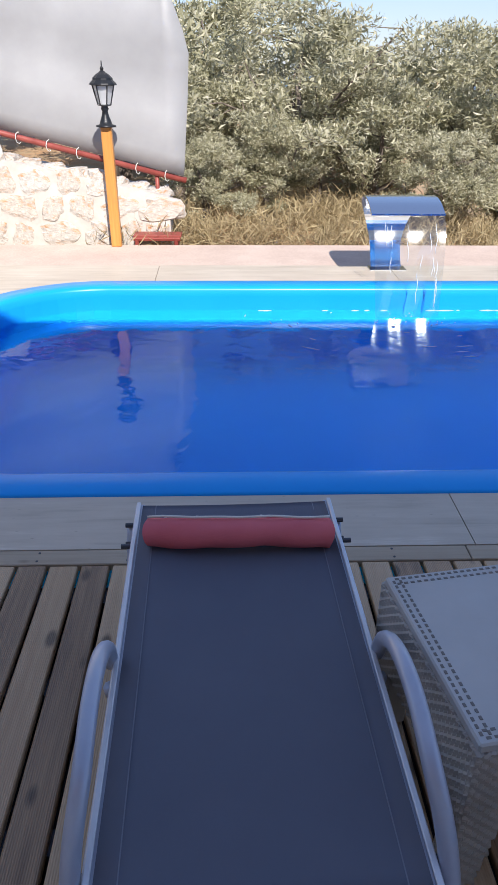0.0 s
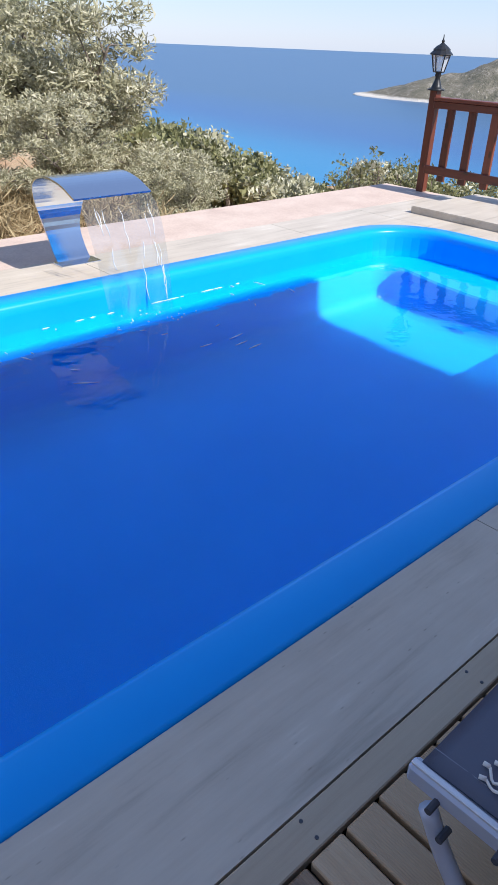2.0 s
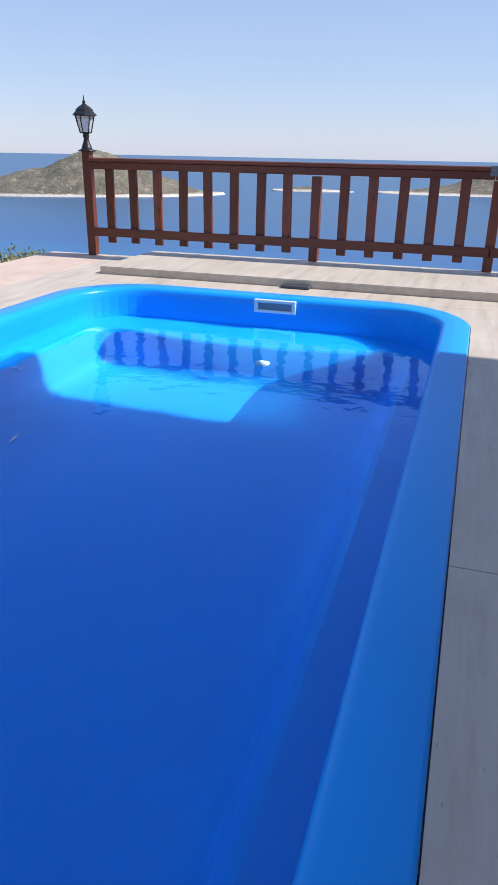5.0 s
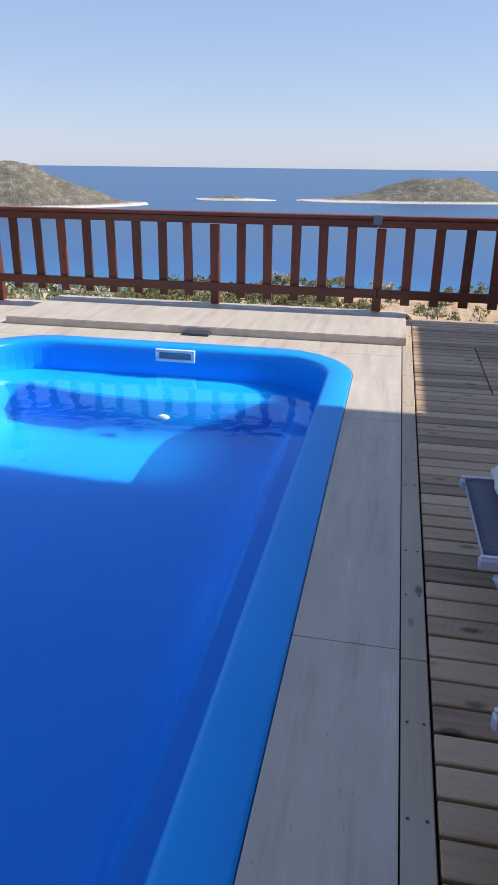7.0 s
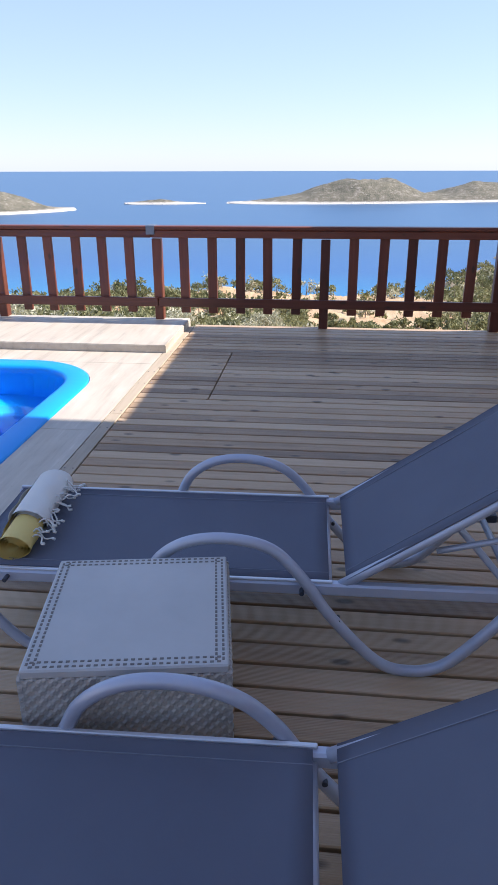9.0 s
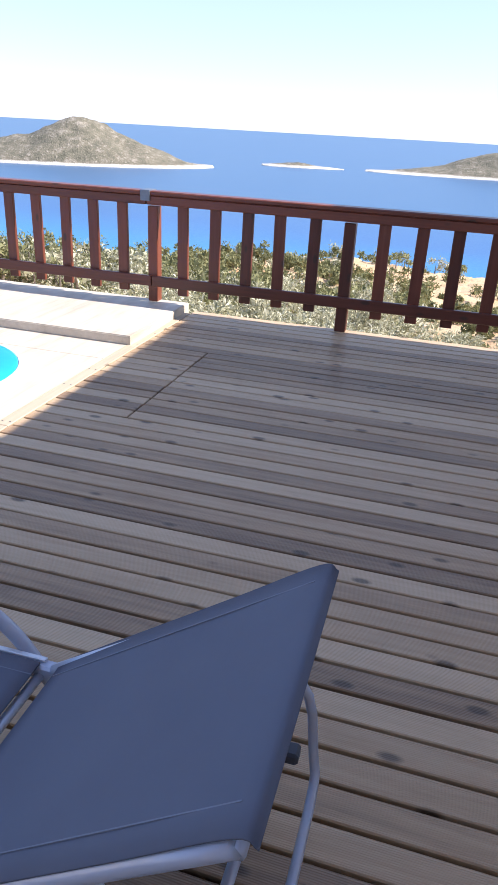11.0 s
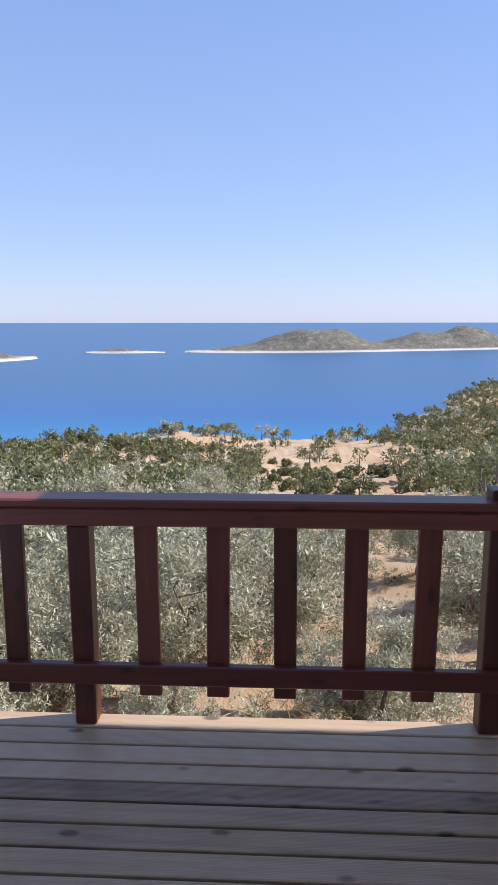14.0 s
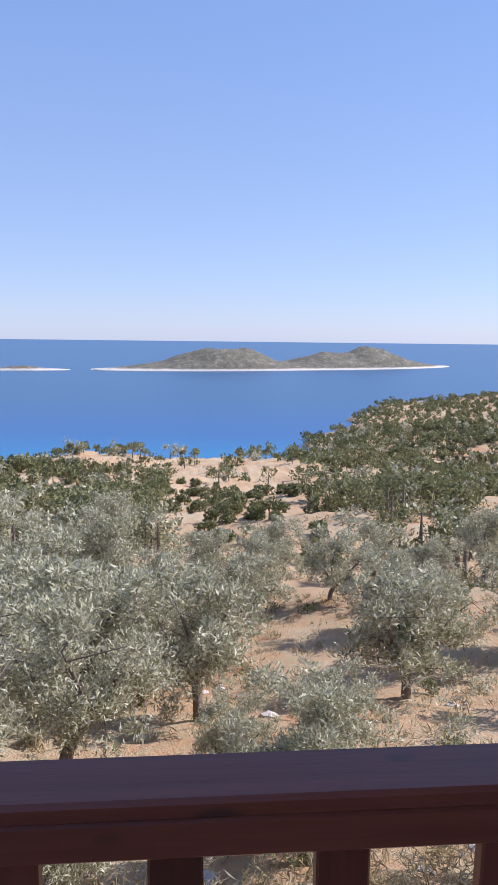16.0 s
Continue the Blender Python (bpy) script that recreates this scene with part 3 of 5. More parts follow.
# ---------------------------------------------------------------- unseen house added for its shade, veranda roof
# Walls out of view, added to close the terrace and bounce light.
bm = bmesh.new()
add_box(bm, (-14.0, -3.6, -0.05), (-2.2, -3.35, 4.5), 0.0)
add_box(bm, (-14.2, -9.0, -0.05), (-14.0, 5.0, 3.0), 0.0)
add_box(bm, (-2.45, -9.0, -0.05), (-2.2, -3.6, 4.5), 0.0)
tagged(new("wall_unseen_house", bm_mesh("unseen_house_wall", bm, M_STUCCO)), "unseen pale rendered house wall added behind the terrace", "wall", kind="structure")
# Unseen roof slab, added and sized so its shadow edge crosses the pool.
bm = bmesh.new()
add_box(bm, (-15.0, -9.0, 4.62), (-1.67, -1.36, 4.78), 0.01)
tagged(new("roof_unseen_shade", bm_mesh("unseen_shade_roof", bm, M_TILE)), "unseen overhanging house roof slab added to shade the terrace", "roof", kind="structure")


def make_pergola():
    roof = thing("veranda_roof", "timber veranda roof on square posts", "roof", kind="structure")
    part("fascia", box_mesh("fascia", (-2.15, -1.84, 2.43), (0.50, -1.79, 2.60), M_ROOFWOOD, 0.005), roof)
    part("boarding", box_mesh("boarding", (-2.15, -6.0, 2.60), (0.55, -1.80, 2.64), M_ROOFWOOD, 0.004), roof)
    beam = box_mesh("beam", (-2.15, -2.05, 2.36), (0.45, -1.95, 2.50), M_ROOFWOOD, 0.006)
    part("beam", beam, roof)
    raf = box_mesh("rafter", (-0.035, -6.0, 2.50), (0.035, -1.845, 2.60), M_ROOFWOOD, 0.004)
    for x in (-1.9, -1.3, -0.7, -0.1, 0.42):
        part("rafter", raf, roof, m=pose(x, 0, 0))
    post = box_mesh("post", (-0.045, -0.045, 0.03), (0.045, 0.045, 2.36), M_ROOFWOOD, 0.006)
    part("post", post, roof, m=pose(-0.01, -2.02, 0))
    return roof


make_pergola()

# ---------------------------------------------------------------- railing


def make_lantern(parent, x, y, z):
    """Four-sided coach lantern on a flared stem."""
    m = pose(x, y, z)

    def ring(rad, zz, sides, turn=0.0):
        return [Vector((rad * math.cos(2 * math.pi * k / sides + turn), rad * math.sin(2 * math.pi * k / sides + turn), zz)) for k in range(sides)]

    def lathe(prof, sides, turn=0.0):
        v, f = [], []
        for r, zz in prof:
            v += ring(r, zz, sides, turn)
        for i in range(len(prof) - 1):
            for k in range(sides):
                k2 = (k + 1) % sides
                f.append((i * sides + k, i * sides + k2, (i + 1) * sides + k2, (i + 1) * sides + k))
        f.append(tuple(reversed(range(sides))))
        f.append(tuple((len(prof) - 1) * sides + k for k in range(sides)))
        return v, f

    v, f = lathe([(0.085, 0), (0.085, 0.012), (0.055, 0.02), (0.045, 0.05), (0.03, 0.09), (0.024, 0.12), (0.034, 0.14), (0.026, 0.155), (0.05, 0.17)], 14)
    part("stem", mesh_from("lantern_stem", v, f, M_IRON, True), parent, "", m)
    v, f = lathe([(0.05, 0.17), (0.085, 0.315)], 6)
    part("glass", mesh_from("lantern_glass", v, f, M_LANTERN), parent, "frosted lantern glass", m)
    v, f = [], []
    lo, hi = ring(0.053, 0.168, 6), ring(0.09, 0.318, 6)
    for a, b in zip(lo, hi):
        add_tube(v, f, [a, b], 0.006, 5)
    for rr in (lo, hi):
        for k in range(6):
            add_tube(v, f, [rr[k], rr[(k + 1) % 6]], 0.006, 5)
    part("frame", mesh_from("lantern_frame", v, f, M_IRON), parent, "", m)
    v, f = lathe([(0.115, 0.318), (0.112, 0.33), (0.085, 0.355), (0.083, 0.37), (0.055, 0.395), (0.03, 0.41), (0.012, 0.425), (0.016, 0.44), (0.006, 0.455), (0.004, 0.495)], 12)
    part("cap", mesh_from("lantern_cap", v, f, M_IRON), parent, "", m)


def make_railing():
    rail = thing("terrace_railing", "red-brown stained wooden railing with flat balusters", "railing")
    s = 0.26
    bal = box_mesh("baluster", (-0.03, -0.043, 0.130), (0.002, 0.043, 0.825), M_RAILV, 0.004)
    for i in range(-7, 21):
        if i in (-6, 0, 6, 12):
            continue
        y = i * s
        if abs(y + 2.02) < 0.09:
            continue
        part("baluster", bal, rail, m=pose(0.001 * math.sin(i * 7.0), y, 0.003 * math.sin(i * 3.1), 0.5 * math.sin(i * 2.3), 0, 0))
    for i in range(-18, -7):
        part("baluster", bal, rail, m=pose(0, i * s - 0.05, 0.05))
    for i, z0, z1 in ((12, 0.062, 0.81), (6, 0.062, 0.81), (0, 0.0, 0.81), (-6, 0.0, 0.962)):
        part("post", box_mesh("post", (-0.028, -0.042, z0), (0.055, 0.042, z1), M_RAILV, 0.005), rail, m=pose(0, i * s, 0))
    part("lamp_post", box_mesh("lamp_post", (-0.04, -0.042, -0.006), (0.045, 0.042, 1.0), M_RAILV, 0.005), rail, m=pose(0, 5.43, 0))
    make_lantern(rail, 0.0, 5.43, 0.98)
    for a, b in ((1.60, 5.388), (-1.968, 1.595)):
        part("top_rail", box_mesh("top_rail", (-0.066, a, 0.822), (0.036, b, 0.889), M_RAILH, 0.006), rail)
        part("rail_cap", box_mesh("rail_cap", (-0.073, a, 0.891), (0.046, b, 0.925), M_RAILH, 0.007), rail)
    for a, b in ((1.56, 5.388), (-1.968, 1.555)):
        part("bottom_rail", box_mesh("bottom_rail", (-0.066, a, 0.192), (-0.0305, b, 0.274), M_RAILH, 0.005), rail)
    part("top_rail", box_mesh("top_rail", (-0.066, -5.0, 0.872), (0.036, -2.07, 0.96), M_RAILH, 0.008), rail)
    part("bottom_rail", box_mesh("bottom_rail", (-0.066, -5.0, 0.222), (-0.0305, -2.07, 0.308), M_RAILH, 0.005), rail)
    bm = bmesh.new()
    add_box(bm, (-0.079, 1.56, 0.85), (0.052, 1.64, 0.931), 0.002)
    part("bracket", bm_mesh("bracket", bm, M_BLUEMET), rail, "grey metal joining bracket")


make_railing()

# lantern post across the pool
lp = thing("lamp_post", "orange varnished wooden post with a black lantern", "lamp")
lp.location = (-6.745, 5.9, -0.006)
part("post", box_mesh("post", (-0.045, -0.04, 0.0), (0.045, 0.04, 1.0), M_ORANGE, 0.006), lp, "", pose(0, 0, 0, 0, -0.8, 0))
make_lantern(lp, -0.014, 0, 0.998)

# ---------------------------------------------------------------- waterfall spout


def make_spout():
    sp = thing("waterfall_spout", "polished steel waterfall spout arching over the pool", "fountain")
    prof = smooth_path([(0, 5.10, -0.004), (0, 5.17, 0.08), (0, 5.235, 0.22), (0, 5.23, 0.38), (0, 5.12, 0.52), (0, 4.92, 0.59), (0, 4.72, 0.575), (0, 4.56, 0.515)], 6)
    n = len(prof)
    v, f = [], []
    for i, p in enumerate(prof):
        t = i / (n - 1)
        hw = 0.125 + 0.145 * float(smoothstep(0.2, 0.72, t))
        d = (prof[min(i + 1, n - 1)] - prof[max(i - 1, 0)]).normalized()
        nrm = Vector((0, d.z, -d.y)) * 0.012
        v += [(-hw, p.y, p.z), (hw, p.y, p.z), (hw, p.y + nrm.y, p.z + nrm.z), (-hw, p.y + nrm.y, p.z + nrm.z)]
    for i in range(n - 1):
        for k in range(4):
            k2 = (k + 1) % 4
            f.append((i * 4 + k, i * 4 + k2, i * 4 + 4 + k2, i * 4 + 4 + k))
    f += [(3, 2, 1, 0), tuple((n - 1) * 4 + k for k in range(4))]
    sp.location = (-4.43, 0, 0)
    part("arched_plate", mesh_from("arched_plate", v, f, M_STEEL, False), sp)
    part("base_plate", box_mesh("base_plate", (-0.15, 5.0, -0.002), (0.15, 5.14, 0.008), M_STEEL, 0.002), sp)
    v, f = [], []
    nx, nz = 30, 16
    for a in range(nz + 1):
        t = a / nz
        for b in range(nx + 1):
            x = -0.265 + 0.53 * b / nx
            y = 4.558 - 0.30 * math.sqrt(t) * 0.9
            v.append((x * (1 - 0.12 * t), y + 0.003 * math.sin(b * 0.5 + a * 0.3), 0.513 - (0.513 - WATER_Z - 0.004) * t))
    for a in range(nz):
        for b in range(nx):
            k = a * (nx + 1) + b
            f.append((k, k + 1, k + nx + 2, k + nx + 1))
    c = part("water_sheet", mesh_from("water_sheet", v, f, M_CURTAIN, True), sp, "thin clear sheet of falling water")
    c.visible_shadow = False
    # broken ropes of water in the sheet and foam where it lands
    rng = random.Random(4)
    v, f = [], []
    for k in range(14):
        x, t0 = rng.uniform(-0.26, 0.26), rng.uniform(0.0, 0.7)
        t1 = min(1.0, t0 + rng.uniform(0.1, 0.4))
        line = [Vector((x * (1 - 0.12 * t) + 0.006 * math.sin(t * 30 + k), 4.558 - 0.27 * math.sqrt(t), 0.513 - (0.513 - WATER_Z) * t)) for t in np.linspace(t0, t1, 7)]
        add_tube(v, f, line, [0.001, 0.002, 0.003, 0.002, 0.003, 0.002, 0.001], 5)
    part("water_strands", mesh_from("water_strands", v, f, M_FOAM, True), sp, "bright strands of falling water", kind="stuff")
    v, f = [], []
    for k in range(60):
        r0, a0 = 0.06 + 0.75 * rng.random() ** 1.6, rng.uniform(0, 6.283)
        span = rng.uniform(0.05, 0.16)
        line = [Vector((r0 * math.cos(a) * 1.5, min(4.46, 4.26 + r0 * math.sin(a)), WATER_Z + 0.003)) for a in np.linspace(a0, a0 + span, 5)]
        add_tube(v, f, line, [0.001, 0.003, rng.uniform(0.003, 0.006), 0.003, 0.001], 5)
    part("foam", mesh_from("foam", v, f, M_FOAM, True), sp, "white foam rings on the water", kind="stuff")


make_spout()

# ---------------------------------------------------------------- sun loungers


def sag_panel(name, x0, x1, pts, mat, sag=0.012, thick=0.004, nx=10):
    """Stretched fabric between two rails, following the yz points."""
    path = smooth_path([(0, y, z) for y, z in pts], 5)
    n = len(path)
    v, f = [], []
    for layer in (0, 1):
        for i, p in enumerate(path):
            t = i / (n - 1)
            for k in range(nx + 1):
                u = k / nx
                dip = sag * (1 - (2 * u - 1) ** 2) * (0.35 + 0.65 * math.sin(math.pi * t))
                v.append((x0 + (x1 - x0) * u, p.y, p.z - dip - layer * thick))
    w = nx + 1
    top = n * w
    for i in range(n - 1):
        for k in range(nx):
            a = i * w + k
            f.append((a, a + 1, a + w + 1, a + w))
            f.append((top + a, top + a + w, top + a + w + 1, top + a + 1))
    for i in range(n - 1):
        for k in (0, nx):
            a = i * w + k
            f.append((a, a + w, top + a + w, top + a))
    for k in range(nx):
        for i in (0, n - 1):
            a = i * w + k
            f.append((a, a + 1, top + a + 1, top + a))
    return mesh_from(name, v, f, mat, True)


def make_lounger(low=0.0):
    """A lounger with its foot towards +y, the base point on the deck under its middle line."""
    lo = thing("sun_lounger", "grey-blue sling fabric sun lounger on a metal frame", "sun lounger", group="loungers by the pool")
    hw = 0.278

    def recline(y, z):
        t = max(0.0, (-0.10 - y) / 0.56)
        return y - 0.7 * low * t, z - low * t

    part("seat", sag_panel("seat", -hw + 0.006, hw - 0.006, [(1.10, 0.305), (0.95, 0.31), (0.5, 0.308), (0.2, 0.308), (-0.05, 0.308)], M_FABRIC), lo)
    part("backrest", sag_panel("backrest", -hw - 0.006, hw + 0.006, [recline(*q) for q in ((-0.10, 0.315), (-0.3, 0.455), (-0.5, 0.595), (-0.655, 0.705), (-0.69, 0.700))], M_FABRIC, 0.009), lo)
    hem = [(1.10, 0.307), (0.95, 0.312), (0.5, 0.310), (0.2, 0.310), (-0.05, 0.310)]
    for sx in (-1, 1):
        part("side_rail", box_mesh("side_rail", (sx * hw - 0.016, -0.63, 0.262), (sx * hw + 0.016, 1.115, 0.302), M_ALU, 0.006), lo)
        part("edge_strip", box_mesh("edge_strip", (sx * (hw + 0.006) - 0.006, -0.06, 0.3022), (sx * (hw + 0.006) + 0.006, 1.112, 0.3105), M_BRIGHT, 0.002), lo, "pale bare metal edge")
        back = tube_mesh("back_rail", [(sx * (hw - 0.004), *recline(*q)) for q in ((-0.085, 0.290), (-0.35, 0.468), (-0.66, 0.683))], 0.0165, M_ALU, 8, 3)
        part("back_rail", back, lo)
        arm = tube_mesh("arm_tube", [(sx * (hw + 0.026), -0.58, 0.25), (sx * (hw + 0.03), -0.50, 0.15), (sx * (hw + 0.03), -0.40, 0.045), (sx * (hw + 0.03), -0.30, 0.018),
                                     (sx * (hw + 0.03), -0.20, 0.05), (sx * (hw + 0.032), -0.06, 0.20), (sx * (hw + 0.03), 0.03, 0.33), (sx * (hw + 0.018), 0.12, 0.415),
                                     (sx * (hw + 0.018), 0.24, 0.445), (sx * (hw + 0.018), 0.36, 0.432), (sx * (hw + 0.018), 0.45, 0.375), (sx * (hw + 0.022), 0.50, 0.285)], 0.0175, M_ALU, 10, 5)
        part("armrest", arm, lo)
        leg = tube_mesh("front_leg", [(sx * (hw + 0.024), 1.06, 0.255), (sx * (hw + 0.026), 1.0, 0.16), (sx * (hw + 0.026), 0.90, 0.05), (sx * (hw + 0.02), 0.80, 0.018), (sx * (hw + 0.02), 0.68, 0.018),
                                      (sx * (hw + 0.02), 0.58, 0.06), (sx * (hw + 0.02), 0.50, 0.16), (sx * (hw + 0.02), 0.45, 0.26)], 0.0165, M_ALU, 8, 5)
        part("leg", leg, lo)
        v, f = [], []
        for y, z in ((1.05, 0.27), (1.02, 0.225), (0.93, 0.283), (0.03, 0.283), (-0.03, 0.24), (-0.08, 0.19), (-0.56, 0.235), (-0.575, 0.27)):
            add_tube(v, f, [Vector((sx * (hw + 0.012), y, z)), Vector((sx * (hw + 0.042 if y < 0.9 else hw + 0.043), y, z))], 0.007, 8)
        part("bolts", mesh_from("bolts", v, f, M_BLACKP), lo, kind="stuff")
        strut = tube_mesh("strut", [(sx * (hw - 0.05), *recline(-0.40, 0.495)), (sx * (hw - 0.05), -0.50, 0.38), (sx * (hw - 0.04), -0.58, 0.285)], 0.011, M_ALU, 6, 2)
        part("strut", strut, lo)
        part("hinge_block", box_mesh("hinge_block", (sx * (hw - 0.04) - 0.02, -0.66, 0.255), (sx * (hw - 0.04) + 0.02, -0.56, 0.285), M_BLACKP, 0.006), lo)
    arch = [(0.24, *recline(-0.36, 0.40)), (0.24, *recline(-0.60, 0.455)), (0.24, *recline(-0.665, 0.43)), (0.22, -0.69, 0.30), (0.19, -0.70, 0.25)]
    ubar = tube_mesh("support_bar", [(-x, y, z) for x, y, z in arch] + [(0, -0.70, 0.24)] + arch[::-1], 0.010, M_ALU, 6, 3)
    part("support_bar", ubar, lo)
    for y, z in ((1.09, 0.282), (-0.60, 0.28), (-0.05, 0.275)):
        part("crossbar", tube_mesh("crossbar", [(-hw + 0.01, y, z), (0, y, z), (hw - 0.01, y, z)], 0.012, M_ALU, 6, 1), lo)
    v, f = [], []
    add_tube(v, f, [Vector((sx * hw, *recline(-0.662, 0.672))) for sx in (-1, 1)], 0.0125, 8)
    part("head_bar", mesh_from("head_bar", v, f, M_ALU, True), lo)
    v, f = [], []
    for sx in (-1, 1):
        for pts in (hem, [recline(*q) for q in ((-0.10, 0.318), (-0.3, 0.458), (-0.5, 0.598), (-0.655, 0.707))]):
            line = [Vector((sx * (hw - 0.045), y, z - 0.004)) for y, z in pts]
            add_tube(v, f, line, 0.0016, 4)
    part("seam", mesh_from("seam", v, f, M_SEAM), lo)
    return lo


make_lounger(0.065).matrix_basis = pose(-5.715, 0.02, 0, 0, 0, 1.5)
make_lounger().matrix_basis = pose(-4.515, 0.0, 0, 0, 0, 1.2)

# ---------------------------------------------------------------- towels


def roll_mesh(name, length, radius, turns, mat, squash=1.0, seed=1):
    """A rolled cloth: a spiral section swept along x."""
    rng = random.Random(seed)
    n, nl = 120, 22
    v, f = [], []
    ph = rng.random() * 6
    for a in range(nl + 1):
        x = -length / 2 + length * a / nl
        for k in range(n):
            t = k / (n - 1)
            ang = -t * turns * 2 * math.pi + 0.4
            r = radius * (1 - 0.72 * t)
            wob = 1 + 0.07 * math.sin(x * 17 + ph + ang) + 0.05 * math.sin(x * 41 + ang * 2) if t < 0.12 else 1
            v.append((x + 0.006 * math.sin(ang * 2 + a), r * wob * math.cos(ang) * 1.06, radius * squash + r * wob * math.sin(ang) * squash))
    for a in range(nl):
        for k in range(n - 1):
            q = a * n + k
            f.append((q, q + 1, q + n + 1, q + n))
    return mesh_from(name, v, f, mat, True)


def fringe_mesh(name, roots, direction, length, seed):
    rng = random.Random(seed)
    v, f = [], []
    for p in roots:
        d = (Vector(direction) + Vector((rng.uniform(-0.7, 0.7), rng.uniform(-0.2, 0.2), 0))).normalized()
        side = Vector((-d.y, d.x, 0))
        l = length * rng.uniform(0.6, 1.2)
        pts = [Vector(p), Vector(p) + d * l * 0.35 + Vector((0, 0, 0.012)), Vector(p) + d * l * 0.7 + side * rng.uniform(-0.015, 0.015), Vector(p) + d * l + side * rng.uniform(-0.03, 0.03)]
        pts[2].z = pts[3].z = p[2] - 0.002
        add_tube(v, f, smooth_path(pts, 3), 0.0028, 5)
        add_tube(v, f, [pts[3], pts[3] + d * 0.012], 0.0045, 5)
    return mesh_from(name, v, f, M_WHITECOT, True)


tw = thing("rolled_towel", "rolled pink cotton towel with a white stripe and fringe", "towel")
tw.matrix_basis = pose(-5.735, 0.915, 0.306, 0, 0, -1.0)
part("cloth", roll_mesh("pink_roll", 0.50, 0.046, 6.0, M_PINK, 0.88, 2), tw)
v, f = [], []
for k in range(1):
    line = [Vector((-0.246 + 0.492 * i / 12, 0.012 - 0.010 * k + 0.002 * math.sin(i), 0.0815 + 0.0015 * math.sin(i * 1.7))) for i in range(13)]
    add_tube(v, f, line, 0.0035, 5)
part("stripe", mesh_from("stripe", v, f, M_WHITECOT, True), tw, "white woven stripe")
part("fringe", fringe_mesh("pink_fringe", [(-0.24 + 0.021 * i, 0.048, 0.008) for i in range(20)], (0, 1, 0), 0.055, 4), tw, "white knotted fringe")

tw = thing("rolled_towel", "rolled yellow and white cotton towel with white fringe", "towel")
tw.matrix_basis = pose(-4.525, 0.945, 0.306, 0, 0, 5.0)
part("cloth", roll_mesh("yellow_roll", 0.50, 0.055, 4.5, M_YELLOW, 0.8, 7), tw)
bm_roll = roll_mesh("white_band", 0.33, 0.0645, 6.0, M_WHITECOT, 0.8, 7)
part("white_band", bm_roll, tw, "white woven band", pose(0.06, 0, 0))
part("fringe", fringe_mesh("yellow_fringe", [(-0.2 + 0.02 * i, -0.045, 0.05 + 0.012 * math.sin(i * 2)) for i in range(22)], (0, -1, 0), 0.06, 9), tw, "white cotton fringe")

# ---------------------------------------------------------------- wicker side table


def make_side_table():
    tb = thing("side_table", "light grey woven resin side table between the loungers", "side table")
    tb.matrix_basis = pose(-5.137, 0.433, 0, 0, 0, 8.8)
    h = 0.2375
    part("top", box_mesh("top", (-h + 0.005, -h + 0.005, 0.398), (h - 0.005, h - 0.005, 0.421), M_TABTOP, 0.004), tb)
    bm = bmesh.new()
    n = 27
    for k in range(n):
        a = -h + 0.02 + (2 * h - 0.04) * (k + 0.5) / n
        for row in (0.018, 0.034):
            for s in (-1, 1):
                add_box(bm, (a - 0.0045, s * (h - row) - 0.0028, 0.4205), (a + 0.0045, s * (h - row) + 0.0028, 0.4222))
                add_box(bm, (s * (h - row) - 0.0028, a - 0.0045, 0.4205), (s * (h - row) + 0.0028, a + 0.0045, 0.4222))
    part("slots", bm_mesh("slots", bm, M_SLOT), tb, "rows of small dark slots", kind="stuff")
    # woven sides with an arched opening
    cols, rows = 34, 30
    for turn in range(4):
        v, f = [], []
        for j in range(rows * 2 + 1):
            for i in range(cols * 2 + 1):
                x = -h + 2 * h * i / (cols * 2)
                z = 0.400 * j / (rows * 2)
                over = math.sin(math.pi * i / 2 + (math.pi if (j // 2) % 2 else 0)) * abs(math.sin(math.pi * (j % 2) / 2 + 0.6))
                v.append((x, -h - 0.004 * over, z))
        w = cols * 2 + 1
        for j in range(rows * 2):
            for i in range(cols * 2):
                u = (i + 0.5) / (cols * 2) * 2 - 1
                z = (j + 0.5) / (rows * 2)
                lim = 0.52 if abs(u) < 0.62 else 0.52 - 0.5 * ((abs(u) - 0.62) / 0.12)
                if z < lim and abs(u) < 0.74:
                    continue
                k = j * w + i
                f.append((k, k + 1, k + w + 1, k + w))
        me = mesh_from("woven_side", v, f, M_WICKER, False)
        ob = part("woven_side", me, tb, "woven resin strands", pose(0, 0, 0, 0, 0, 90 * turn))
        so = ob.modifiers.new("thick", 'SOLIDIFY')
        so.thickness = 0.012
        so.offset = -1
    leg = box_mesh("leg", (-0.03, -0.03, 0.0), (0.03, 0.03, 0.398), M_WICKER, 0.006)
    for sx in (-1, 1):
        for sy in (-1, 1):
            part("leg", leg, tb, m=pose(sx * (h - 0.045), sy * (h - 0.045), 0))


make_side_table()

# ---------------------------------------------------------------- dining corner on the platform
PLAT_Z = 0.05


